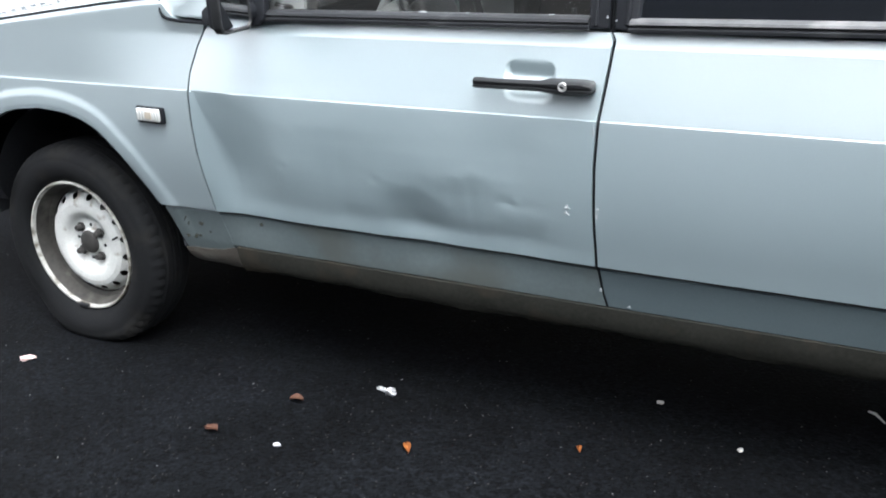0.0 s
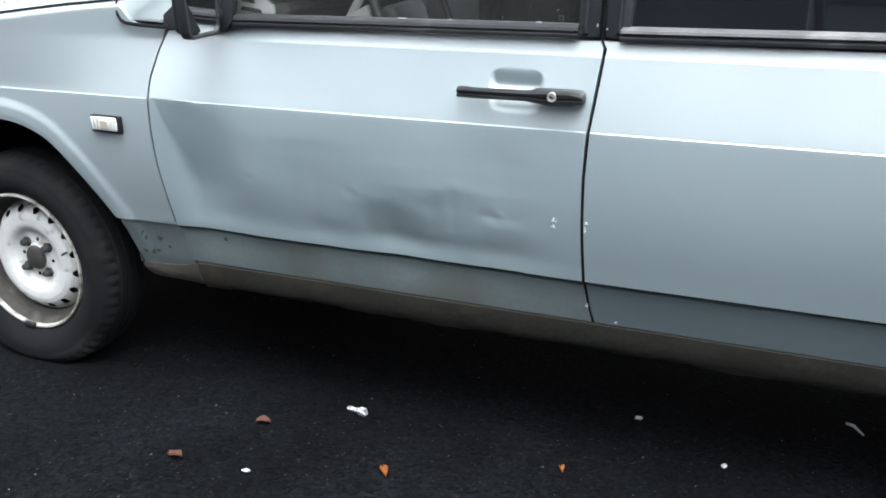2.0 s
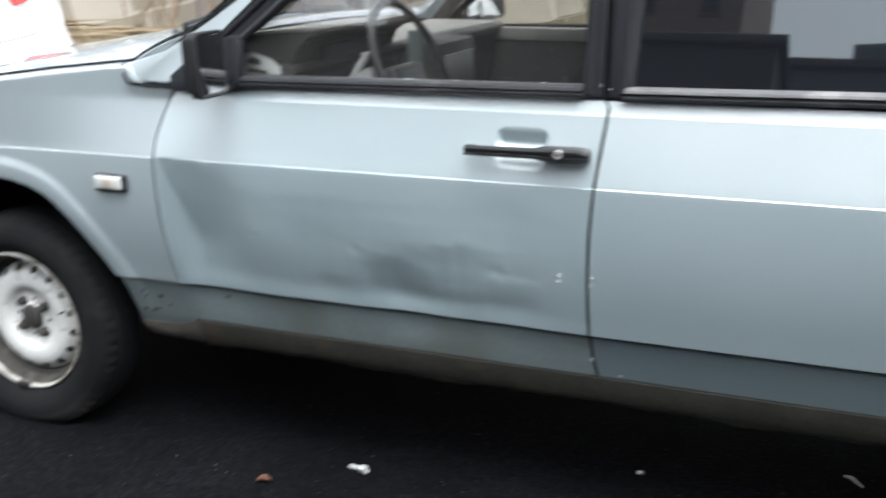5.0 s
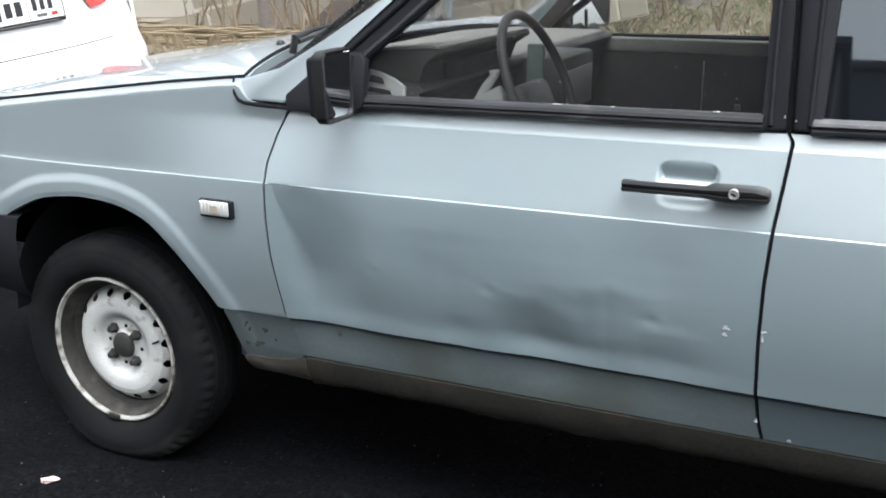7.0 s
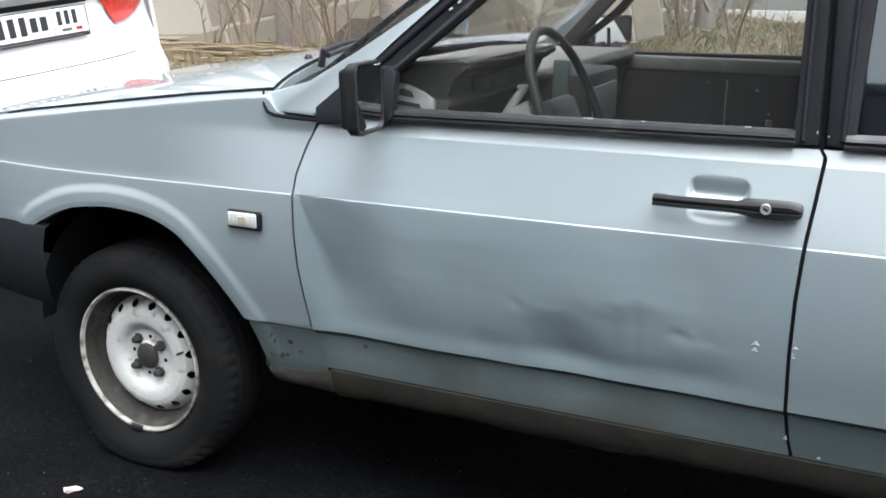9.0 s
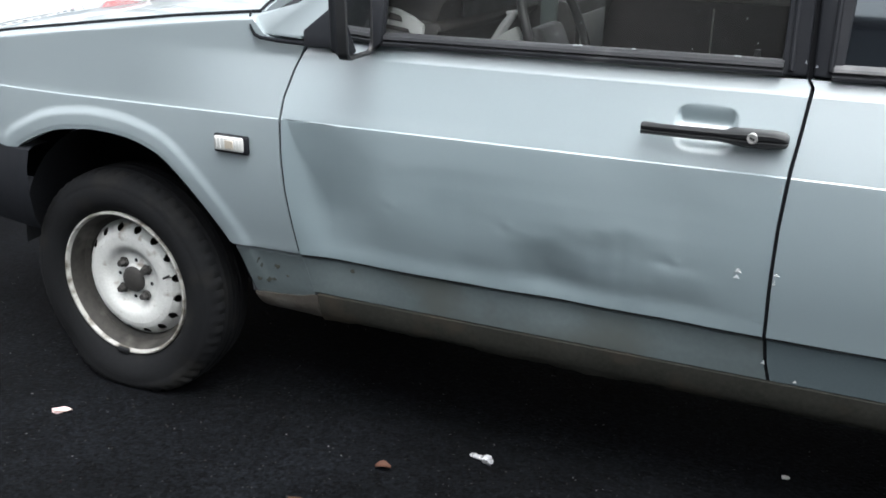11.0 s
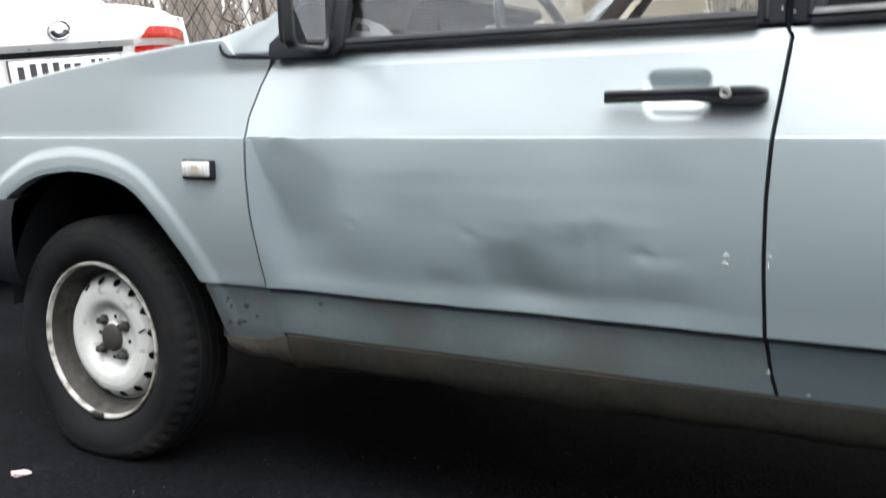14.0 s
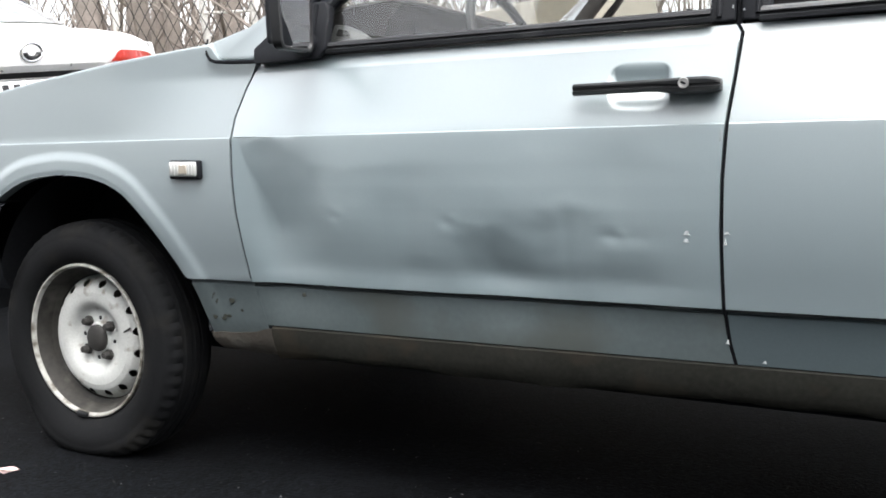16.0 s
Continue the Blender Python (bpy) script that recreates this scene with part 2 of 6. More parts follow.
def asphalt_mat():
    """Dark damp asphalt: coarse stones in black binder, a few of them pale, and a faint unevenness over metres."""
    m = bpy.data.materials.new("dark_asphalt")
    m.use_nodes = True
    n, l = m.node_tree.nodes, m.node_tree.links
    b = n["Principled BSDF"]
    b.inputs["Roughness"].default_value, b.inputs["Specular IOR Level"].default_value = 0.8, 0.06
    tc = n.new("ShaderNodeTexCoord")

    def tex(kind, scale, detail=0.0):
        t = n.new(kind)
        t.inputs["Scale"].default_value = scale
        if detail:
            t.inputs["Detail"].default_value = detail
        l.new(tc.outputs["Object"], t.inputs["Vector"])
        return t

    def span(socket, a0, a1, b0, b1):
        r = n.new("ShaderNodeMapRange")
        for key, value in zip(("From Min", "From Max", "To Min", "To Max"), (a0, a1, b0, b1)):
            r.inputs[key].default_value = value
        l.new(socket, r.inputs["Value"])
        return r.outputs[0]

    def times(p, q):
        x = n.new("ShaderNodeMath")
        x.operation = "MULTIPLY"
        l.new(p, x.inputs[0])
        l.new(q, x.inputs[1])
        return x.outputs[0]

    stones, grain, wide, fleck = tex("ShaderNodeTexVoronoi", 85.0), tex("ShaderNodeTexNoise", 105.0, 6.0), tex("ShaderNodeTexNoise", 2.6, 4.0), tex("ShaderNodeTexVoronoi", 120.0)
    tone = n.new("ShaderNodeSeparateColor")
    l.new(stones.outputs["Color"], tone.inputs[0])
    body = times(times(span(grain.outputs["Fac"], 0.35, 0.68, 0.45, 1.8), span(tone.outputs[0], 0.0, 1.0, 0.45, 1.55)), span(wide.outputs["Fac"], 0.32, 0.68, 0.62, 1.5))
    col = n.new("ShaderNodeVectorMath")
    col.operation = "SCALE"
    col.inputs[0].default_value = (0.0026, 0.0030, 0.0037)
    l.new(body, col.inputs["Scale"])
    pick = n.new("ShaderNodeSeparateColor")
    l.new(fleck.outputs["Color"], pick.inputs[0])
    few = times(span(fleck.outputs["Distance"], 0.30, 0.14, 0.0, 1.0), span(pick.outputs[0], 0.90, 0.99, 0.0, 1.0))
    mix = n.new("ShaderNodeMix")
    mix.data_type = "RGBA"
    l.new(few, mix.inputs["Factor"])
    l.new(col.outputs[0], mix.inputs["A"])
    mix.inputs["B"].default_value = (0.045, 0.045, 0.044, 1)
    l.new(mix.outputs["Result"], b.inputs["Base Color"])
    bp = n.new("ShaderNodeBump")
    bp.inputs["Distance"].default_value = 0.0022
    l.new(grain.outputs["Fac"], bp.inputs["Height"])
    l.new(bp.outputs[0], b.inputs["Normal"])
    return m


ASPHALT = asphalt_mat()


# ---------------------------------------------------------------- mesh helpers
def part(name, bm, material, parent=None, label="", smooth=True):
    """One mesh object from a bmesh, under its thing."""
    me = bpy.data.meshes.new(name)
    bmesh.ops.recalc_face_normals(bm, faces=bm.faces[:])
    for f in bm.faces:
        f.smooth = smooth
    bm.to_mesh(me)
    bm.free()
    me.materials.append(material)
    if smooth:
        me.set_sharp_from_angle(angle=radians(38))
    ob = new(name, me)
    if parent:
        ob.parent = parent
    if label:
        ob["label"] = label
    return ob


def thing(name, label, category, group="", m=None):
    ob = new(name)
    ob.empty_display_size = 0.1
    if m is not None:
        ob.matrix_world = m
    return tagged(ob, label, category, group)


def move(bm, m):
    bmesh.ops.transform(bm, matrix=m, verts=bm.verts[:])
    return bm


def flip_side(bm):
    """The same part on the car's other side."""
    for v in bm.verts:
        v.co.y = WIDTH - v.co.y
    bmesh.ops.reverse_faces(bm, faces=bm.faces[:])
    return bm


def grid(fn, nu, nv, flange=0.0, toward=(0, 1, 0), lip=0.002):
    """A sheet from fn(i, j) over nu x nv points; with a flange its rim is rounded and turned back."""
    bm = bmesh.new()
    pts = [[bm.verts.new(fn(i, j)) for j in range(nv)] for i in range(nu)]
    for i in range(nu - 1):
        for j in range(nv - 1):
            bm.faces.new((pts[i][j], pts[i + 1][j], pts[i + 1][j + 1], pts[i][j + 1]))
    if flange:
        ring = [pts[i][0] for i in range(nu)] + [pts[-1][j] for j in range(1, nv)]
        ring += [pts[i][-1] for i in range(nu - 2, -1, -1)] + [pts[0][j] for j in range(nv - 2, 0, -1)]
        d = Vector(toward)
        c = sum((v.co for v in ring), Vector()) / len(ring)
        last = ring
        for depth, out in ((lip, 0.0), (flange, 0.0)):
            cur = []
            for v in ring:
                away = v.co - c
                away -= d * away.dot(d)
                cur.append(bm.verts.new(v.co + d * depth + away.normalized() * out))
            for a in range(len(ring)):
                b = (a + 1) % len(ring)
                bm.faces.new((last[a], last[b], cur[b], cur[a]))
            last = cur
    return bm


def rbox(sx, sy, sz, bevel=0.005, seg=2, m=None):
    bm = bmesh.new()
    bmesh.ops.create_cube(bm, size=1.0)
    bmesh.ops.scale(bm, vec=(sx, sy, sz), verts=bm.verts[:])
    if bevel:
        bmesh.ops.bevel(bm, geom=bm.edges[:], offset=bevel, segments=seg, affect="EDGES", profile=0.5)
    return move(bm, m) if m is not None else bm


def box(x0, x1, y0, y1, z0, z1, bevel=0.005, seg=2):
    return rbox(x1 - x0, y1 - y0, z1 - z0, bevel, seg, pose((x0 + x1) / 2, (y0 + y1) / 2, (z0 + z1) / 2))


def tube(points, radius, n=8, closed=False, bm=None):
    """A tube along points; radius a number or one for each point."""
    bm = bm or bmesh.new()
    pts = [Vector(p) for p in points]
    rad = radius if isinstance(radius, (list, tuple)) else [radius] * len(pts)
    rings = []
    side = None
    for i, p in enumerate(pts):
        a = pts[i - 1] if i or closed else p
        b = pts[(i + 1) % len(pts)] if closed or i < len(pts) - 1 else p
        d = (b - a).normalized()
        if side is None:
            side = d.cross(Vector((0.3, 0.5, 0.81))).normalized()
        side = (side - d * side.dot(d)).normalized()
        up = d.cross(side)
        rings.append([bm.verts.new(p + (side * math.cos(2 * math.pi * k / n) + up * math.sin(2 * math.pi * k / n)) * rad[i]) for k in range(n)])
    span = len(rings) if closed else len(rings) - 1
    for i in range(span):
        r, s = rings[i], rings[(i + 1) % len(rings)]
        for k in range(n):
            bm.faces.new((r[k], r[(k + 1) % n], s[(k + 1) % n], s[k]))
    if not closed:
        bm.faces.new(rings[0][::-1])
        bm.faces.new(rings[-1])
    return bm


def lathe(profile, n=64, keep=None, warp=None):
    """A body turned about the y axis from (radius, y) pairs; keep drops faces, warp moves points."""
    bm = bmesh.new()
    rings = []
    for i, (r, y) in enumerate(profile):
        ring = []
        for k in range(n):
            a = 2 * math.pi * k / n
            rr = r + (warp(i, k) if warp else 0.0)
            ring.append(bm.verts.new((rr * math.cos(a), y, rr * math.sin(a))))
        rings.append(ring)
    for i in range(len(rings) - 1):
        for k in range(n):
            if keep is None or keep(i, k):
                bm.faces.new((rings[i][k], rings[i][(k + 1) % n], rings[i + 1][(k + 1) % n], rings[i + 1][k]))
    return bm


def prism(poly, fn0, fn1, bevel=0.0):
    """A solid between two copies of an outline: fn0 and fn1 place each (a, b) of it."""
    bm = bmesh.new()
    a = [bm.verts.new(fn0(*p)) for p in poly]
    b = [bm.verts.new(fn1(*p)) for p in poly]
    n = len(poly)
    bm.faces.new(a)
    bm.faces.new(b[::-1])
    for i in range(n):
        bm.faces.new((a[i], b[i], b[(i + 1) % n], a[(i + 1) % n]))
    if bevel:
        bmesh.ops.bevel(bm, geom=bm.edges[:], offset=bevel, segments=2, affect="EDGES", profile=0.5)
    return bm


def smooth(a, b, x):
    t = min(1.0, max(0.0, (x - a) / (b - a)))
    return t * t * (3 - 2 * t)


def lerp_table(rows, x):
    """Straight interpolation in (x, value) rows."""
    return float(np.interp(x, [r[0] for r in rows], [r[1] for r in rows]))


def hump(x, z, cx, cz, sx, sz):
    return math.exp(-((x - cx) / sx) ** 2 - ((z - cz) / sz) ** 2)


# ---------------------------------------------------------------- ground
def ground_z(x, y):
    """Level under the hatchback, with a low bank ahead of it."""
    m = smooth(-1.0, -2.6, x) if x < -1.0 else 0.0
    return m * max(-0.02, min(0.17, 0.085 + 0.092 * (y - 1.41)))


def build_ground():
    xs = [-900, -200, -60, -30, -20, -15, -12] + [-10 + 0.4 * i for i in range(36)] + [5, 7, 10, 15, 25, 50, 200, 900]
    ys = [-900, -200, -60, -30, -20, -10, -6, -4] + [-3 + 0.4 * i for i in range(36)] + [13, 15, 20, 30, 60, 200, 900]
    bm = grid(lambda i, j: (xs[i], ys[j], ground_z(xs[i], ys[j])), len(xs), len(ys))
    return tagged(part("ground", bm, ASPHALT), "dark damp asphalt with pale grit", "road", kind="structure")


build_ground()

# ---------------------------------------------------------------- the silver hatchback
# x runs from the front axle to the rear, y from the near flank inwards, z up.
WIDTH = 1.64
TILT_GLASS = math.tan(radians(17))


def rise(x):
    return 0.0095 * (x - 0.5)


FLANK = [(0.27, 0.086), (0.30, 0.069), (0.345, 0.0535), (0.40, 0.0415), (0.4300, 0.0333), (0.4340, 0.0400), (0.4385, 0.0400), (0.4405, 0.0235), (0.451, 0.0217),
         (0.47, 0.0186), (0.49, 0.0147), (0.51, 0.0112), (0.53, 0.0082), (0.55, 0.0057), (0.575, 0.0031), (0.60, 0.0012), (0.64, -0.0005), (0.68, -0.0008), (0.715, -0.0002), (0.7345, 0.0003), (0.737, 0.0006), (0.7388, 0.0036), (0.742, 0.0043), (0.78, 0.0149),
         (0.83, 0.0289), (0.862, 0.0378), (0.8665, 0.0390), (0.8695, 0.0405), (0.876, 0.0430), (0.886, 0.0466), (0.893, 0.0490)]


def plan_in(x):
    d = 0.0
    if x < -0.05:
        d += 0.115 * ((-0.05 - x) / 0.70) ** 2
    if x > 2.35:
        d += 0.070 * ((x - 2.35) / 0.85) ** 2
    return d


def flank_y(x, z):
    return lerp_table(FLANK, z - rise(x)) + plan_in(x)


Z_KNOTS = [0.345, 0.36, 0.38, 0.40, 0.42, 0.430, 0.434, 0.4385, 0.4405, 0.444, 0.451] + [0.451 + 0.0125 * i for i in range(1, 23)]
Z_KNOTS += [0.7345, 0.737, 0.7379, 0.7388, 0.742, 0.755] + [0.755 + 0.0125 * i for i in range(1, 9)] + [0.862, 0.8645, 0.8665, 0.868, 0.8695, 0.8725, 0.876, 0.881, 0.886, 0.890, 0.893]

GAP_FRONT = [(0.345, 0.534), (0.444, 0.517), (0.587, 0.500), (0.66, 0.496), (0.736, 0.496), (0.778, 0.499), (0.837, 0.518), (0.893, 0.545)]
GAP_B = [(0.345, 1.496), (0.383, 1.487), (0.442, 1.481), (0.548, 1.479), (0.65, 1.480), (0.749, 1.486), (0.815, 1.493), (0.880, 1.499), (0.893, 1.491)]
REAR_EDGE = [(0.345, 2.030), (0.350, 2.042), (0.359, 2.050), (0.39, 2.064), (0.433, 2.082), (0.526, 2.127), (0.600, 2.190), (0.649, 2.280), (0.659, 2.325), (0.672, 2.339), (0.70, 2.343), (0.76, 2.342), (0.893, 2.318)]


def rounded(table, n=6):
    """The same outline with smooth bends between its corners."""
    p = [Vector((*q, 0)) for q in table]
    out = []
    for i in range(len(p) - 1):
        a, b, c, d = p[max(0, i - 1)], p[i], p[i + 1], p[min(len(p) - 1, i + 2)]
        for k in range(n):
            t = k / n
            v = 0.5 * (2 * b + (c - a) * t + (2 * a - 5 * b + 4 * c - d) * t * t + (3 * b - a - 3 * c + d) * t ** 3)
            out.append((v.x, v.y))
    return out + [table[-1]]


REAR_EDGE = [(q, p) for p, q in rounded([(x, z) for z, x in REAR_EDGE], 4)]


# Bare chips: x, z, width, height
CHIPS = [(1.4245, 0.5735, 0.013, 0.009), (1.4235, 0.5610, 0.014, 0.008), (1.4875, 0.5760, 0.010, 0.007), (1.4855, 0.5620, 0.005, 0.014), (1.4765, 0.730, 0.003, 0.022),
         (1.4840, 0.392, 0.008, 0.009), (1.542, 0.3625, 0.007, 0.005), (1.4825, 0.930, 0.004, 0.006), (1.500, 0.925, 0.004, 0.004)]

# The crashed door: patches (x, z, half-length, half-height, slope) that lean down (plus) or up (minus)
LEAN = [(1.020, 0.538, 0.080, 0.022, 0.095), (1.085, 0.522, 0.080, 0.028, 0.070), (1.100, 0.482, 0.090, 0.024, 0.095), (0.940, 0.500, 0.060, 0.018, 0.110), (1.205, 0.594, 0.070, 0.014, 0.220), (1.272, 0.568, 0.036, 0.012, 0.150),
        (1.345, 0.508, 0.050, 0.020, 0.130), (1.200, 0.508, 0.100, 0.028, 0.150), (1.140, 0.556, 0.080, 0.018, 0.110), (1.280, 0.470, 0.060, 0.016, 0.120), (0.870, 0.474, 0.060, 0.016, 0.090), (1.060, 0.520, 0.300, 0.060, 0.030),
        (0.565, 0.714, 0.040, 0.020, 0.150), (0.620, 0.700, 0.060, 0.028, 0.090), (0.680, 0.670, 0.080, 0.040, 0.050), (0.790, 0.660, 0.130, 0.030, 0.060), (0.920, 0.672, 0.090, 0.020, 0.055), (0.760, 0.530, 0.130, 0.040, 0.045), (1.330, 0.690, 0.110, 0.022, 0.060), (0.900, 0.610, 0.070, 0.020, 0.060),
        (1.130, 0.650, 0.120, 0.018, -0.035), (1.240, 0.626, 0.060, 0.009, -0.090), (1.310, 0.545, 0.050, 0.009, -0.120), (0.960, 0.566, 0.050, 0.009, -0.100), (1.060, 0.566, 0.050, 0.008, -0.090)]
DENT_X, DENT_Z = np.arange(0.46, 1.522, 0.004), np.arange(0.436, 0.7400, 0.002)


def dent_field():
    gx, gz = np.meshgrid(DENT_X, DENT_Z, indexing="ij")
    rough = np.array([[noise.noise(Vector((x * 8.0, z * 13.0, 0.37))) + 0.6 * noise.noise(Vector((x * 19.0, z * 27.0, 4.1))) + 0.45 * noise.noise(Vector((x * 43.0, z * 60.0, 7.7))) for z in DENT_Z] for x in DENT_X])
    wx, wz = gx + 0.045 * rough, gz + 0.022 * np.roll(rough, 23, axis=0)
    lean = sum(a * np.exp(-((wx - cx) / sx) ** 2 - ((wz - cz) / sz) ** 2) for cx, cz, sx, sz, a in LEAN)
    lean *= 1 + 0.9 * rough
    lean *= np.clip((gx - 0.525) / 0.040, 0, 1)
    lean += 0.018 * rough * np.clip((gx - 0.62) / 0.1, 0, 1) * np.clip((1.44 - gx) / 0.08, 0, 1)
    lean *= np.clip((0.7385 - gz) / 0.007, 0, 1) * np.clip((1.478 - gx) / 0.06, 0, 1)
    deep = np.cumsum(lean[:, ::-1], axis=1)[:, ::-1] * 0.002
    t = np.clip((gz - 0.440) / 0.055, 0, 1)
    deep = 0.67 * deep * (0.46 + 0.54 * t * t * (3 - 2 * t))
    k = np.exp(-np.arange(-9, 10) ** 2 / 8.0)
    return np.apply_along_axis(lambda row: np.convolve(np.pad(row, 9, mode="edge"), k / k.sum(), mode="valid"), 0, deep)


DENT = dent_field()


def dents(x, z):
    """How far the crashed front door is pushed in (plus) or out (minus)."""
    fi = min(max((x - DENT_X[0]) / 0.004, 0.0), len(DENT_X) - 1.001)
    fj = min(max((z - DENT_Z[0]) / 0.002, 0.0), len(DENT_Z) - 1.001)
    i, j = int(fi), int(fj)
    u, v = fi - i, fj - j
    d = float((DENT[i, j] * (1 - v) + DENT[i, j + 1] * v) * (1 - u) + (DENT[i + 1, j] * (1 - v) + DENT[i + 1, j + 1] * v) * u)
    low = 0.7385 - z
    if low > 0:
        # behind the standing leading edge a sharp valley opens like a wedge from the crease downwards
        wide = 0.010 + 0.066 * smooth(-0.04, 0.20, low)
        f = (x - lerp_table(GAP_FRONT, z)) / wide
        back = max(0.0, 1 - (f - 1) * wide / 0.17) ** 1.3
        soft = 0.10 + 0.28 * smooth(0.0, 0.16, low)
        mix = min(1.0, max(0.0, 0.5 + 0.5 * (back - f) / soft))
        ridge = back + (f - back) * mix - soft * mix * (1 - mix)
        d += 0.29 * wide * (0.35 + 0.65 * smooth(0.43, 0.57, z)) * max(0.0, ridge)
        for cx, cz, s, h in ((0.738, 0.583, 0.009, 0.0018), (0.752, 0.592, 0.009, -0.0012), (0.985, 0.578, 0.010, 0.0024), (1.000, 0.587, 0.008, -0.0014),
                             (1.297, 0.562, 0.010, 0.0024), (1.316, 0.568, 0.008, -0.0016), (1.344, 0.560, 0.012, 0.0014), (0.765, 0.668, 0.012, -0.0010), (1.155, 0.700, 0.016, -0.0010)):
            d += 0.55 * h * hump(x, z, cx, cz, s * 1.4, s)
    d += 0.0005 * hump(x, z, 0.80, 0.765, 0.15, 0.022) * smooth(0.741, 0.752, z)
    return d


RECESS_F = (1.340, 0.8085, 0.0545, 0.0405)
RECESS_R = (2.173, 0.8155, 0.0535, 0.0410)


def cup(x, z, spec):
    """The scooped finger recess behind a handle."""
    cx, cz, hx, hz = spec
    q = (abs((x - cx) / hx) ** 4 + abs((z - cz) / hz) ** 4) ** 0.25
    if q >= 1:
        return 0.0
    v = (z - cz) / hz
    return (0.0026 + 0.0105 * smooth(-0.60, 0.30, v)) * smooth(0.0, 1.0, min(1.0, (1 - q) / 0.26, max(0.0, 1.04 - v) / 0.95))


def knots_round(base, lo, hi, step):
    ks = sorted(set([k for k in base if k < lo or k > hi] + list(np.arange(lo, hi, step))))
    return ks


def door_panel(gap_a, gap_b, half_a, half_b, nu, dented, recess, fine, lower=False):
    cx = recess[0]
    us = sorted(set(np.linspace(0, 1, nu).tolist() + fine))
    ks = knots_round(Z_KNOTS, recess[1] - 0.043 - rise(cx), recess[1] + 0.043 - rise(cx), 0.0020)
    if dented:
        ks = sorted(set(ks + [k + d for d in (0.003125, 0.00625, 0.009375) for k in ks if 0.451 <= k < 0.72]))
    ks = [k for k in ks if (k <= 0.4385) == lower]

    def at(i, j):
        z0 = ks[j]
        a, b = lerp_table(gap_a, z0) + half_a, lerp_table(gap_b, z0) - half_b
        x = a + us[i] * (b - a)
        z = z0 + rise(x)
        y = flank_y(x, z) + cup(x, z, recess)
        if dented:
            y += dents(x, max(z, 0.4405 + rise(x))) * smooth(0.355, 0.4405, z)
        return (x, y, z)

    return grid(at, len(us), len(ks), 0.022)


def fine_columns(gap_a, gap_b, recess):
    z0 = recess[1] - rise(recess[0])
    a, b = lerp_table(gap_a, z0), lerp_table(gap_b, z0)
    return [(x - a) / (b - a) for x in np.arange(recess[0] - 0.062, recess[0] + 0.062, 0.003)]


ARCH_F = [(-0.30, 0.555), (-0.262, 0.583), (-0.228, 0.603), (-0.129, 0.644), (-0.027, 0.659), (0.02, 0.660), (0.092, 0.654), (0.155, 0.636), (0.205, 0.606), (0.277, 0.532),
          (0.342, 0.440), (0.366, 0.370), (0.378, 0.312), (0.386, 0.292), (0.398, 0.279), (0.57, 0.275)]

ARCH_F = rounded(ARCH_F[:15], 5) + ARCH_F[15:]
ARCH_F_EDGE = [p for p in ARCH_F if -0.27 < p[0] < 0.405]
EDGE_Y = 0.088
HOOD_EDGE = [(-0.74, 0.765), (-0.60, 0.800), (-0.326, 0.846), (-0.057, 0.882), (0.187, 0.913), (0.405, 0.936)]


def fender_top(x):
    if x < 0.408:
        return lerp_table(HOOD_EDGE, x)
    return lerp_table([(0.408, 0.936), (0.416, 0.915), (0.425, 0.900), (0.440, 0.8915), (0.55, 0.8865)], x)


def flare(dist):
    """The raised lip round a wheel opening, by the distance from its edge."""
    return -0.0056 * (smooth(0.056, 0.030, dist) - 0.25 * smooth(0.012, 0.0, dist))


def arch_distance(table, x, z):
    best = 9.0
    for (xa, za), (xb, zb) in zip(table, table[1:]):
        dx, dz = xb - xa, zb - za
        t = max(0.0, min(1.0, ((x - xa) * dx + (z - za) * dz) / (dx * dx + dz * dz)))
        best = min(best, math.hypot(x - xa - t * dx, z - za - t * dz))
    return best


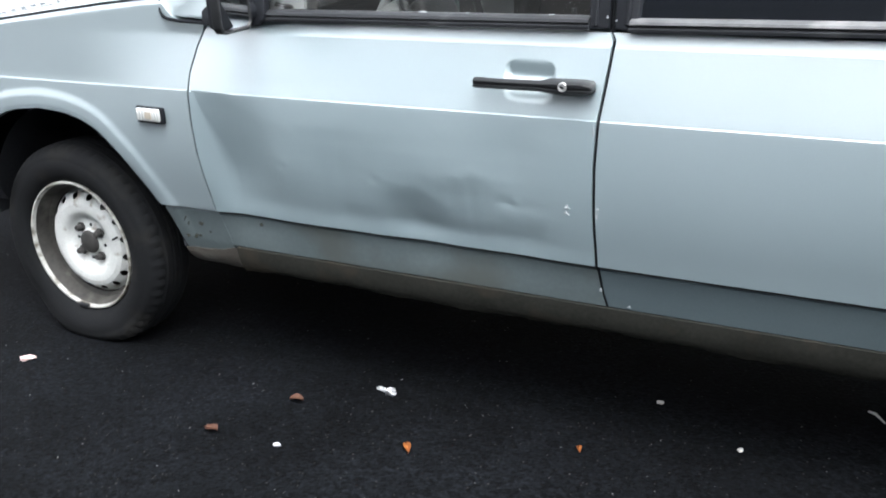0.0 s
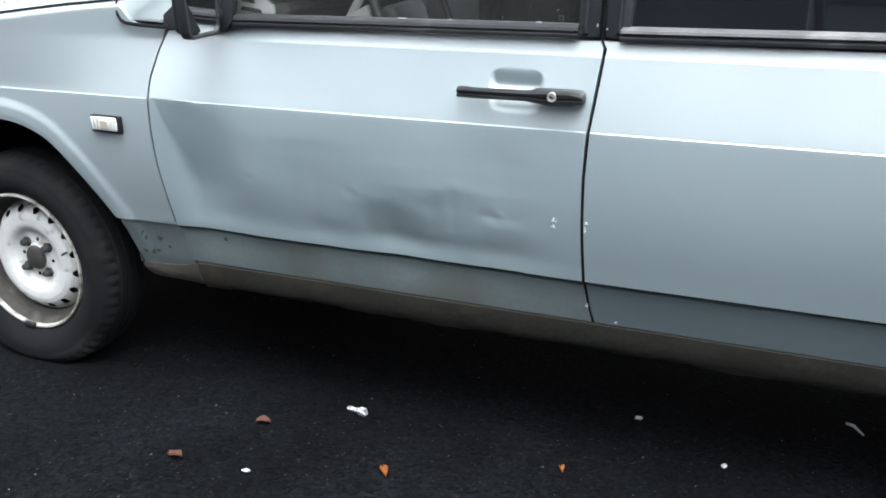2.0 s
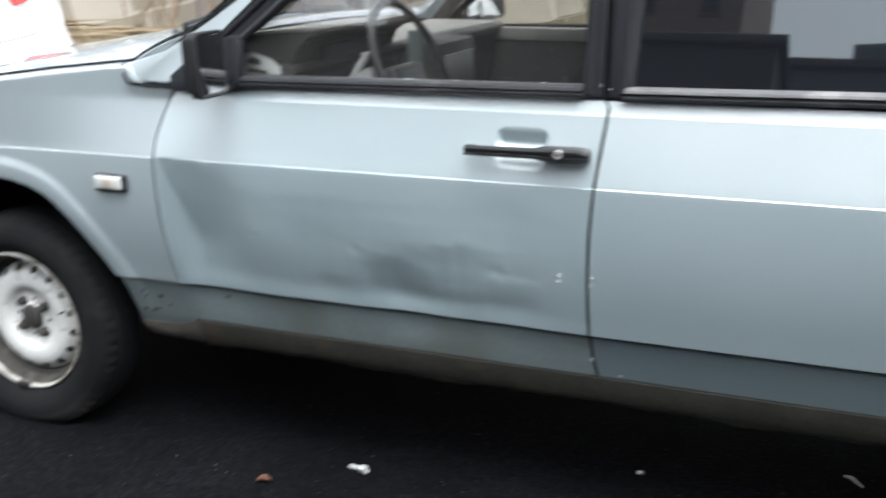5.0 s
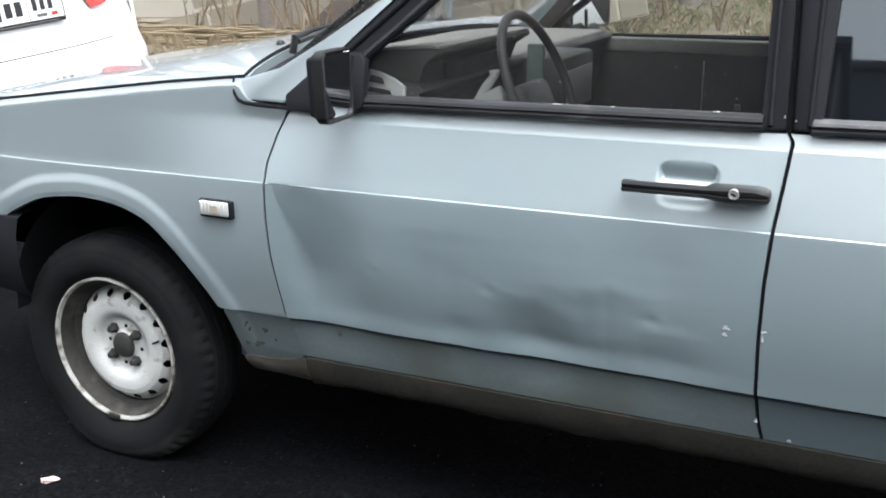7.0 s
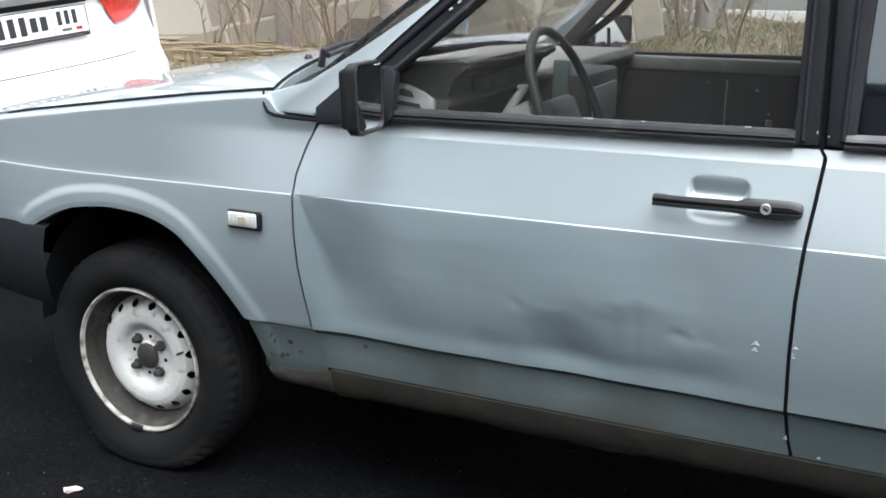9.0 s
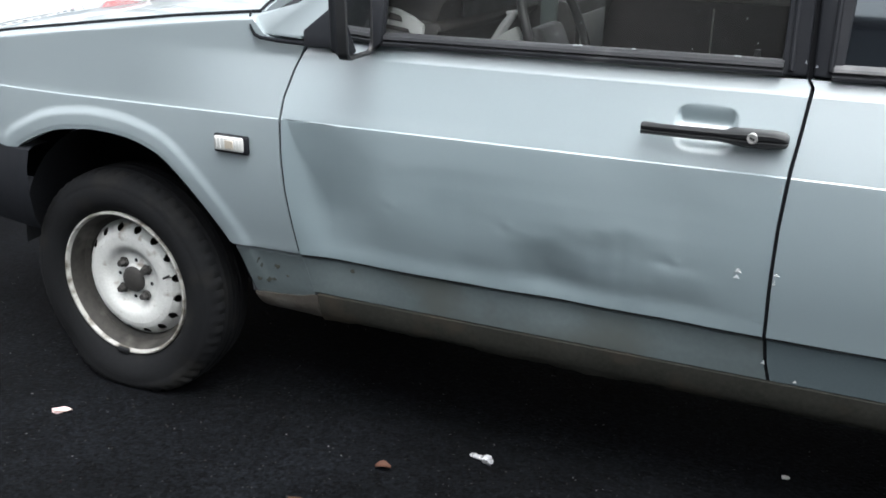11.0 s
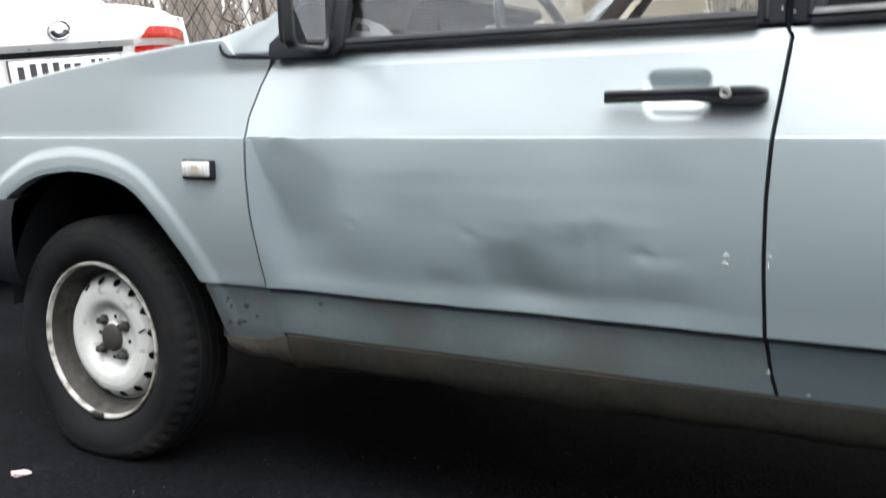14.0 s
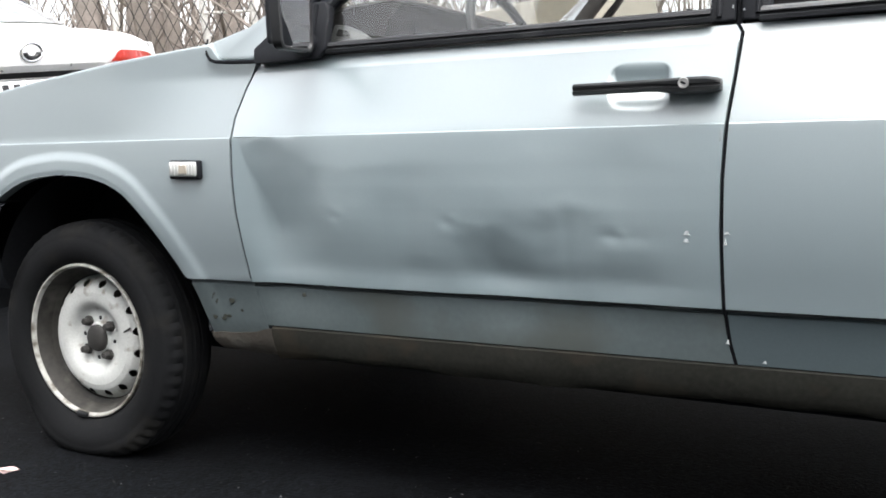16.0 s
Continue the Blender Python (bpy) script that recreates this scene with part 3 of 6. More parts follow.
def fender_panel(lower_part=False):
    xs = sorted(set(np.linspace(-0.72, -0.30, 12).tolist() + np.linspace(-0.29, 0.5, 100).tolist() + [0.404, 0.408, 0.412, 0.416, 0.420, 0.425, 0.432, 0.44]))
    lower, upper = 44, 26
    if lower_part:
        xs = np.linspace(0.342, 0.5, 48)
        lower, upper = 18, -4

    def at(i, j):
        xi = xs[i]
        zb = lerp_table(ARCH_F, xi) if xi > -0.262 else 0.583
        zt = fender_top(xi)
        zc = 0.737 + rise(xi)
        zl = 0.4405 + rise(xi)
        if lower_part:
            z = zb + (max(zb + 0.002, zl - 0.0022) - zb) * j / (lower - 1)
        elif j <= lower:
            zb = max(zb, zl)
            z = zb + (zc - zb) * j / lower
        elif j <= lower + 3:
            z = zc + (0.0009, 0.0018, 0.006)[j - lower - 1]
        else:
            z = zc + 0.006 + (zt - zc - 0.006) * (1 - (1 - (j - lower - 3) / upper) ** 2.4)
        w = smooth(0.36, 0.50, xi)
        x = xi + w * (lerp_table(GAP_FRONT, z - rise(xi)) - (0.0004 if lower_part else 0.0026) - 0.50)
        y = flank_y(x, min(z, 0.862))
        if z > zc:
            y0 = flank_y(x, zc + 0.005)
            y = y0 + (y - y0) * (0.05 + 0.95 * smooth(0.12, 0.50, x)) if y > y0 else y
        fade = smooth(0.40, 0.33, z)
        d = arch_distance(ARCH_F_EDGE, x, z)
        y += flare(d) * (1 - 0.6 * fade)
        ze = lerp_table(HOOD_EDGE, xi)
        w = smooth(0.412, 0.385, xi)
        span = 0.013
        top = (z - (ze - span)) / span
        if top > 0:
            y += w * (EDGE_Y - 0.002 + plan_in(x) - y) * top ** 5 + (1 - w) * 0.016 * top ** 4
        return (x, y, z)

    return grid(at, len(xs), lower + 4 + upper, 0.012 if lower_part else 0.03)


ARCH_R = [(2.075, 0.30), (2.10, 0.345), (2.15, 0.450), (2.216, 0.541), (2.285, 0.587), (2.342, 0.606), (2.46, 0.622), (2.58, 0.606), (2.69, 0.545), (2.78, 0.43), (2.84, 0.33)]


def rear_lip():
    """The flared strip between the rear door and the wheel opening."""
    edge = [(2.083, 0.425), (2.093, 0.449), (2.138, 0.543), (2.197, 0.613), (2.286, 0.661), (2.330, 0.673), (2.350, 0.675)]
    inner = [(2.138, 0.425), (2.15, 0.450), (2.216, 0.541), (2.285, 0.587), (2.342, 0.606), (2.36, 0.609)]
    n, m = 40, 9
    ea, ia = np.array(rounded(edge)), np.array(rounded(inner))

    def along(a, s):
        seg = np.r_[0, np.cumsum(np.hypot(*np.diff(a, axis=0).T))]
        return float(np.interp(s * seg[-1], seg, a[:, 0])), float(np.interp(s * seg[-1], seg, a[:, 1]))

    def at(i, j):
        s, f = i / (n - 1), j / (m - 1)
        (xa, za), (xb, zb) = along(ea, s), along(ia, s)
        x, z = xa + (xb - xa) * f, za + (zb - za) * f
        return (x, flank_y(x, z) + 0.006 - 0.016 * smooth(0.0, 0.55, f) + 0.008 * smooth(0.75, 1.0, f), z)

    return grid(at, n, m, 0.03)


def quarter_panel():
    xs = np.linspace(2.352, 3.16, 50)
    nz = 40

    def at(i, j):
        x = float(xs[i])
        zb = lerp_table(ARCH_R, x) if x < 2.84 else 0.34
        zt = 0.912 + 0.02 * (x - 2.35)
        z = zb + (zt - zb) * j / (nz - 1)
        return (x, flank_y(x, min(z, 0.895)) + flare(arch_distance(ARCH_R[5:], x, z)), z)

    return grid(at, len(xs), nz, 0.03)


def glass_y(z):
    return 0.045 + (z - 0.9) * TILT_GLASS


def on_glass(off):
    return lambda x, z: (x, glass_y(z) + off, z)


def slab(poly, off, thick, bevel=0.0015):
    return prism(poly, on_glass(off), on_glass(off + thick), bevel)


def ring_slab(outer, inner, off, thick, round_in=0.004):
    """A frame between two loops of the same count, with its inner edge turned in."""
    bm = bmesh.new()
    n = len(outer)
    loops = []
    for loop, o in ((outer, off + thick), (outer, off), (inner, off + 0.001), (inner, off + thick)):
        loops.append([bm.verts.new(on_glass(o)(*p)) for p in loop])
    for k in range(4):
        a, b = loops[k], loops[(k + 1) % 4]
        for i in range(n):
            j = (i + 1) % n
            bm.faces.new((a[i], a[j], b[j], b[i]))
    bmesh.ops.bevel(bm, geom=[e for e in bm.edges], offset=round_in, segments=2, affect="EDGES", profile=0.5)
    return bm


FRONT_OUT = [(0.560, 0.8985), (1.4875, 0.9075), (1.465, 1.345), (1.040, 1.345), (0.700, 1.050), (0.530, 0.911)]
FRONT_OUT_FAR = [(0.515, 0.8985), (1.4875, 0.9075), (1.465, 1.345), (1.015, 1.345), (0.706, 1.050), (0.568, 0.941)]
FRONT_IN = [(0.700, 0.918), (1.446, 0.922), (1.434, 1.305), (1.085, 1.305), (0.784, 1.050), (0.704, 0.984)]
FRONT_IN_FAR = [(0.600, 0.918), (1.446, 0.922), (1.434, 1.305), (0.975, 1.305), (0.745, 1.050), (0.618, 0.955)]
REAR_OUT = [(1.4965, 0.9075), (2.293, 0.9215), (2.228, 1.030), (2.09, 1.345), (1.474, 1.345)]
REAR_IN = [(1.540, 0.922), (2.196, 0.936), (2.192, 1.030), (2.055, 1.305), (1.548, 1.305)]


def window_seal(x0, x1, z0, slope, sides=1):
    """The ribbed rubber strip along the bottom of a window."""
    rows = [(0.000, 0.000), (0.001, -0.007), (0.007, -0.0095), (0.0095, -0.004), (0.0115, -0.004), (0.0135, -0.009), (0.019, -0.0085), (0.0225, -0.002), (0.0235, 0.006)]
    xs = np.linspace(x0, x1, 24)
    return grid(lambda i, j: (xs[i], glass_y(z0) - 0.004 + rows[j][1] + rows[j][0] * TILT_GLASS, z0 + rows[j][0] + slope * (xs[i] - x0)), len(xs), len(rows), 0.012)


def handle_bar(x0, x1, zc, lock):
    """A pull bar, thin in front and swelling to a wider rear end."""
    n = 28
    bm = bmesh.new()
    rings = []
    for i in range(n):
        f = i / (n - 1)
        x = x0 + (x1 - x0) * f
        grow = smooth(0.55, 0.78, f)
        half = 0.0096 + 0.0034 * grow - 0.003 * smooth(0.93, 1.0, f)
        zz = zc + 0.004 * (f - 0.5) - 0.0026 * grow
        out = -0.025 - 0.004 * math.sin(math.pi * f)
        back = -0.014 if 0.10 < f < 0.60 else (-0.008 if f < 0.3 else 0.010)
        sec = [(-half, back), (-half, out + 0.006), (-half + 0.004, out), (-0.0028, out), (-0.0016, out + 0.0022), (0.0016, out + 0.0022), (0.0028, out),
               (half - 0.004, out), (half, out + 0.006), (half, back)]
        rings.append([bm.verts.new((x, flank_y(x, 0.80) - 0.011 + o, zz + s)) for s, o in sec])
    for a, b in zip(rings, rings[1:]):
        for k in range(len(a)):
            bm.faces.new((a[k], a[(k + 1) % len(a)], b[(k + 1) % len(a)], b[k]))
    mid = sum((v.co for v in rings[-1]), Vector()) / len(rings[-1])
    for grow, step in ((0.80, 0.004), (0.45, 0.006)):
        tip = [bm.verts.new(mid + (v.co - mid) * grow + Vector((step, 0, 0))) for v in rings[-1][:10]]
        for k in range(10):
            bm.faces.new((last[k], last[(k + 1) % 10], tip[(k + 1) % 10], tip[k])) if grow < 0.8 else bm.faces.new((rings[-1][k], rings[-1][(k + 1) % 10], tip[(k + 1) % 10], tip[k]))
        last = tip
    bm.faces.new(rings[0])
    bm.faces.new(last[::-1])
    return bm


def wheel(root, x, yc, flat):
    """A steel wheel with slotted disc on a worn tyre that sags on the ground."""
    zc = 0.268
    base = pose(x, yc, zc)
    prof = [(0.178, 0.058), (0.183, -0.058), (0.190, -0.068), (0.202, -0.0765), (0.222, -0.081), (0.243, -0.0795), (0.246, -0.0775), (0.250, -0.0775), (0.262, -0.073), (0.270, -0.068), (0.277, -0.061),
            (0.283, -0.052), (0.285, -0.040), (0.279, -0.037), (0.279, -0.033), (0.286, -0.030), (0.287, -0.012), (0.280, -0.009), (0.280, -0.004), (0.287, -0.001), (0.287, 0.012), (0.280, 0.015), (0.280, 0.020),
            (0.286, 0.023), (0.285, 0.040), (0.283, 0.052), (0.270, 0.068), (0.243, 0.0795), (0.21, 0.078), (0.183, 0.058)]

    def notch(i, k):
        if 8 <= i <= 12 and k % 3 == 0:
            return -0.0048
        return 0.0

    prof = [(r if r < 0.25 else 0.25 + (r - 0.25) * 0.90, y) for r, y in prof]
    bm = lathe(prof[1:], 168, warp=notch)
    for v in bm.verts:
        low = -zc - v.co.z
        near = smooth(-0.16, -0.285, v.co.z) * (1.0 if abs(v.co.x) < 0.2 else 0.4)
        v.co.x *= 1 + 0.10 * flat * smooth(-0.19, -0.262, v.co.z)
        if v.co.y < 0:
            v.co.y -= 0.024 * near * flat * (1 if math.hypot(v.co.x, v.co.z) > 0.195 else 0)
        if v.co.z < -zc + 0.001:
            v.co.z = -zc + 0.001
    ty = part("tyre", move(bm, base), TYRE, root, "black rubber tyre sagging on its tread")
    lip = [(0.176, -0.052), (0.1835, -0.056), (0.1845, -0.064), (0.1825, -0.0685), (0.1790, -0.0690), (0.1765, -0.0670), (0.1745, -0.0590)]
    part("rim", move(lathe(lip, 72), base), RIMLIP, root, "chipped white steel rim edge")
    well = [(0.1745, -0.0590), (0.1730, -0.053), (0.1700, -0.046), (0.1660, -0.034), (0.1640, -0.022), (0.153, -0.014), (0.150, 0.005), (0.149, 0.055), (0.03, 0.058)]
    part("rim_well", move(lathe(well, 72), base), GRIME, root, "brake-dust stained wheel well")
    part("balance_weight", move(rbox(0.036, 0.012, 0.015, 0.005, 2), base @ pose(-0.018, -0.069, -0.1785, 0, 6)), HANDLE, root, "dark balance weight on the rim")
    rings = np.linspace(0.112, 0.1505, 17)
    n = 16 * 22

    def disc_y(r):
        return lerp_table([(0.0, -0.030), (0.032, -0.030), (0.036, -0.022), (0.062, -0.020), (0.070, -0.023), (0.080, -0.034), (0.092, -0.040), (0.112, -0.0405), (0.125, -0.037), (0.138, -0.026), (0.1505, -0.008)], r)

    def slot(i, k):
        r = (rings[i] + rings[i + 1]) / 2
        a = ((k + 0.5) % 22 - 11) / 22 * 2 * math.pi / 16 * r
        return (a / 0.0095) ** 2 + ((r - 0.1345) / 0.0078) ** 2 > 1

    outer = lathe([(r, disc_y(r)) for r in rings], n, keep=slot)
    part("disc_rim", move(outer, base), RIM, root, "white disc edge pierced by round slots")
    inner = lathe([(r, disc_y(r)) for r in (0.030, 0.034, 0.038, 0.05, 0.062, 0.066, 0.070, 0.075, 0.080, 0.086, 0.092, 0.102, 0.112)], 72)
    disc = part("disc", move(inner, base), RIM, root, "white painted steel disc with rusty spots")
    hub = lathe([(0.0005, -0.037), (0.024, -0.037), (0.030, -0.034), (0.033, -0.029), (0.033, 0.0)], 28)
    part("hub_cap", move(hub, base), HUB, root, "dirty grey hub")
    part("scratch", move(rbox(0.026, 0.002, 0.005, 0.0008, 1), base @ pose(0.112, -0.041, 0.030, 0, -28)), HUB, disc, "dark scratch beside a slot")
    for k in range(4):
        a = radians(38 + 90 * k)
        m = base @ pose(0.049 * math.cos(a), -0.024, 0.049 * math.sin(a))
        b = lathe([(0.0005, -0.018), (0.0075, -0.018), (0.0095, -0.014), (0.0095, -0.004), (0.0135, -0.003), (0.014, 0.003)], 6)
        part("wheel_bolt", move(b, m), HUB, disc)
        c = radians(38 + 45 + 90 * k)
        m = base @ pose(0.049 * math.cos(c), -0.0215, 0.049 * math.sin(c))
        part("bolt_hole", move(lathe([(0.0003, -0.0003), (0.005, -0.0003), (0.005, 0.004)], 12), m), DARK, disc)
    return ty


def build_hatchback():
    car = thing("hatchback_car", "silver-grey five-door hatchback with a dented front door", "car")
    # flank panels, near side and far side
    for far in (False, True):
        side = flip_side if far else (lambda b: b)
        fen = part("front_fender", side(fender_panel()), FRONTPAINT, car, "silver front fender with a flared wheel arch")
        part("lower_strip", side(fender_panel(True)), DIRTYSHADE, fen, "muddy lower fender behind the wheel")
        fx = np.linspace(0.377, 0.572, 52)

        def foot_at(i, j):
            x = float(fx[i])
            zb = lerp_table(ARCH_F, x) + 0.0005
            zt = max(zb + 0.002, 0.3195 + 0.0025 * math.sin(31 * x) + 0.0012 * math.sin(97 * x) + 0.019 * smooth(0.46, 0.545, x) - 0.062 * smooth(0.552, 0.573, x))
            z = zb + (zt - zb) * j / 6
            y = lerp_table([(0.279, 0.078), (0.284, 0.072), (0.292, 0.066), (0.305, 0.060), (0.325, 0.0555), (0.345, 0.0525)], z)
            return (x, y - 0.0016 + 0.0021 * (j / 6) ** 3 + flare(arch_distance(ARCH_F_EDGE, x, z)) * 0.4, z)

        part("rusty_foot", side(grid(foot_at, 44, 7, 0.003)), RUST, fen, "rust and dried mud on the fender foot")
        fd = part("front_door", side(door_panel(GAP_FRONT, GAP_B, 0.0026, 0.0034, 240 if not far else 40, not far, RECESS_F, fine_columns(GAP_FRONT, GAP_B, RECESS_F) + [k * 0.0032 for k in range(1, 50)])), DOORPAINT, car,
                  "crumpled silver front door" if not far else "silver front door")
        rd = part("rear_door", side(door_panel(GAP_B, REAR_EDGE, 0.0034, 0.004, 50, False, RECESS_R, fine_columns(GAP_B, REAR_EDGE, RECESS_R))), PAINT, car, "straight silver rear door")
        part("lower_strip", side(door_panel(GAP_FRONT, GAP_B, 0.0004, 0.0034, 80, not far, RECESS_F, [], True)), DIRTYSHADE, fd, "mud-streaked strip under the door fold, shade put into its colour")
        part("lower_strip", side(door_panel(GAP_B, REAR_EDGE, 0.0034, 0.004, 40, False, RECESS_R, [], True)), STRIPSHADE, rd, "strip under the door fold, its shade put into the paint")
        # dark line under the fold of the doors
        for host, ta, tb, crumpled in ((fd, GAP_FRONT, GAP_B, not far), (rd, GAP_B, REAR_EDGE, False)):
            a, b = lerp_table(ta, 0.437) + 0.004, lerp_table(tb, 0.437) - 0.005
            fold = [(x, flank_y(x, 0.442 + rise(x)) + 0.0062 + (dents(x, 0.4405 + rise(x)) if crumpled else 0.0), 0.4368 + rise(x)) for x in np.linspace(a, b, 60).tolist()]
            part("fold_seam", side(tube(fold, [0.0026 + 0.0006 * math.sin(37 * q[0]) for q in fold], 6)), SEAM, host, "dark line in the fold")
        part("wheel_arch_lip", side(rear_lip()), PAINT, car)
        part("rear_quarter", side(quarter_panel()), PAINT, car)
        xs = np.linspace(0.543, 2.075, 94)
        sill_prof = [(0.3435, 0.056), (0.340, 0.0535), (0.325, 0.0555), (0.305, 0.060), (0.290, 0.066), (0.279, 0.072), (0.272, 0.080), (0.272, 0.092), (0.285, 0.10)]

        def sill_at(i, j):
            x = float(xs[i])
            z, y = sill_prof[j]
            w = 0.0016 * math.sin(9.0 * x + 1.0) + 0.0012 * math.sin(31 * x) + 0.0008 * math.sin(113 * x) if j > 5 else 0.0
            return (x, y + w, z + rise(x) * 1.1 - 0.0012 + (w if j > 5 else 0))

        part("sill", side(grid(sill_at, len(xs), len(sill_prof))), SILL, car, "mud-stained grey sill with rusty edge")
        # window frames, seals and panes
        ff = part("window_frame", side(ring_slab(FRONT_OUT if not far else FRONT_OUT_FAR, FRONT_IN if not far else FRONT_IN_FAR, -0.004, 0.022)), BLACK, fd, "black door window frame")
        rf = part("window_frame", side(ring_slab(REAR_OUT, REAR_IN, -0.004, 0.022)), BLACK, rd, "black door window frame")
        if not far:
            part("frame_rib", tube([on_glass(-0.005)(x, z) for x, z in ((0.612, 0.957), (0.722, 1.052), (1.044, 1.330))], 0.0060, 8), BLACK, ff, "raised rubber rib")
            part("frame_rib", tube([on_glass(-0.003)(x, z) for x, z in ((0.690, 0.984), (0.764, 1.046), (1.066, 1.312))], 0.0070, 8), RUBBER, ff, "raised rubber rib")
            part("frame_rib", tube([on_glass(-0.005)(x, z) for x, z in ((1.462, 0.915), (1.456, 1.05), (1.446, 1.32))], 0.0045, 8), BLACK, ff, "raised rubber rib")
            part("frame_rib", tube([on_glass(-0.005)(x, z) for x, z in ((1.522, 0.918), (1.520, 1.05), (1.516, 1.32))], 0.0045, 8), BLACK, rf, "raised rubber rib")
            for x, z in ((0.806, 1.108), (0.822, 1.121)):
                part("clip", rbox(0.008, 0.004, 0.004, 0.001, 1, Matrix.Translation(on_glass(-0.0075)(x, z)) @ pose(0, 0, 0, 0, -40)), CHIP, ff, "small pale clip")
        part("window_seal", side(window_seal(0.670, 1.450, 0.8965, 0.0135)), RUBBER, fd, "worn ribbed rubber strip")
        rs = part("window_seal", side(window_seal(1.525, 2.200, 0.9045, 0.018)), RUBBER, rd, "worn ribbed rubber strip")
        sx = np.linspace(1.527, 2.198, 24)
        srow = ((0.0145, -0.0098), (0.0190, -0.0094), (0.0225, -0.0030), (0.0238, 0.0050))
        part("seal_lip", side(grid(lambda i, j: (sx[i], glass_y(0.9045) - 0.0045 + srow[j][1] + srow[j][0] * TILT_GLASS, 0.9045 + srow[j][0] + 0.0006 + 0.018 * (sx[i] - 1.525)), 24, 4, 0.004)), SEALGREY, rs, "upper lip of the strip, its sheen painted pale grey")
        g1 = part("window_pane", side(slab([(0.692 if not far else 0.592, 0.908), (1.452, 0.912), (1.440, 1.311), (1.080 if not far else 0.96, 1.311), (0.776 if not far else 0.737, 1.052), (0.696 if not far else 0.610, 0.988)], 0.010, 0.004, 0)), GLASS, fd, "clear dusty side window", smooth=False)
        g2 = part("window_pane", side(slab([(1.533, 0.912), (2.204, 0.925), (2.200, 1.034), (2.062, 1.311), (1.542, 1.311)], 0.010, 0.004, 0)), TINT, rd, "dark tinted side window", smooth=False)
        g1.visible_shadow = False
        if not far:
            dots = bmesh.new()
            rng = random.Random(5)
            for _ in range(46):
                x, z, r = rng.uniform(0.80, 1.43), 0.925 + 0.36 * rng.random() ** 1.6, rng.uniform(0.0005, 0.0012)
                if x < 0.76 + (z - 0.918) * 0.85:
                    continue
                c = Vector(on_glass(0.0092)(x, z))
                ring = [dots.verts.new(c + Vector((r * math.cos(k * 1.0472), 0.31 * r * math.sin(k * 1.0472), r * math.sin(k * 1.0472)))) for k in range(6)]
                dots.faces.new(ring)
            tagged(part("dust_specks", dots, CHIP, g1), "white dust specks", kind="stuff")
            for x, w in ((1.10, 0.030), (1.375, 0.018), (1.20, 0.012)):
                part("seal_scrap", rbox(w * 0.6, 0.002, 0.0022, 0.0006, 1, pose(x, glass_y(0.922) - 0.006, 0.9225 + 0.0135 * (x - 0.70))), CHIP, g1, "torn pale scrap of seal")
        for h, (spec, lock, host) in enumerate(((RECESS_F, True, fd), (RECESS_R, False, rd))):
            x0 = (1.238, 2.078)[h]
            hb = part("door_handle", side(handle_bar(x0, x0 + 0.234 - 0.008 * h, (0.8085, 0.8175)[h], lock)), HANDLE, host, "black plastic pull handle")
            if lock:
                m = pose(1.4225, flank_y(1.42, 0.81) - 0.0385, 0.8110)
                lk = lathe([(0.0003, -0.004), (0.0056, -0.004), (0.0062, -0.0052), (0.0082, -0.0050), (0.0090, -0.001), (0.0090, 0.006)], 24)
                cyl = part("lock_cylinder", side(move(lk, m)), LOCK, hb, "chrome key lock")
                part("keyhole", side(rbox(0.0085, 0.0014, 0.0030, 0.0005, 1, m @ pose(0, -0.0045, 0, 0, 25))), DARK, hb)
        # dark tubes added in the door gaps stand in for their shade
        for table, xo in ((GAP_FRONT, 0.0), (GAP_B, 0.0)):
            line = [(lerp_table(table, z) + xo, flank_y(lerp_table(table, z), z + 0.004) + 0.0058, z) for z in np.linspace(0.448 if table is GAP_FRONT else 0.352, 0.886, 40).tolist()]
            part("door_gap_dark", side(tube(line, 0.0034, 6)), DARK, car)
        # indicator lamp on the fender
        y0 = flank_y(0.378, 0.673)
        ind = part("side_indicator", side(rbox(0.085, 0.013, 0.040, 0.005, 3, pose(0.3785, y0 - 0.0045, 0.6733))), BLACK, fen, "small indicator lamp in a black bezel")
        part("lens", side(rbox(0.074, 0.014, 0.0315, 0.005, 3, pose(0.3765, y0 - 0.009, 0.6745))), FROST, ind, "clear ribbed lens")
        part("reflector", side(rbox(0.070, 0.004, 0.028, 0.0015, 1, pose(0.3765, y0 - 0.0105, 0.6745))), CHALK, ind, "pale reflector behind the lens")
        for k in range(7):
            part("lens_rib", side(rbox(0.0018, 0.0022, 0.026, 0.0008, 1, pose(0.3480 + 0.0095 * k, y0 - 0.0158, 0.6745))), FROST, ind)
        part("bulb", side(rbox(0.022, 0.003, 0.018, 0.001, 1, pose(0.380, y0 - 0.0158, 0.6740))), AMBER, ind)
        # pillars
        a_out = [(0.4135, 0.9375), (0.4205, 0.917), (0.431, 0.9055), (0.447, 0.8985), (0.532, 0.8955), (0.537, 0.9085), (0.696, 1.0500), (1.036, 1.352), (1.052, 1.372), (0.772, 1.122), (0.610, 1.022), (0.514, 0.958)]
        if far:
            a_out = [(x - 0.06 * smooth(0.90, 0.96, z), z) for x, z in a_out]
        part("a_pillar", side(slab(a_out, -0.006, 0.045, 0.006)), FRONTPAINT, car, "silver windscreen pillar and scuttle end")
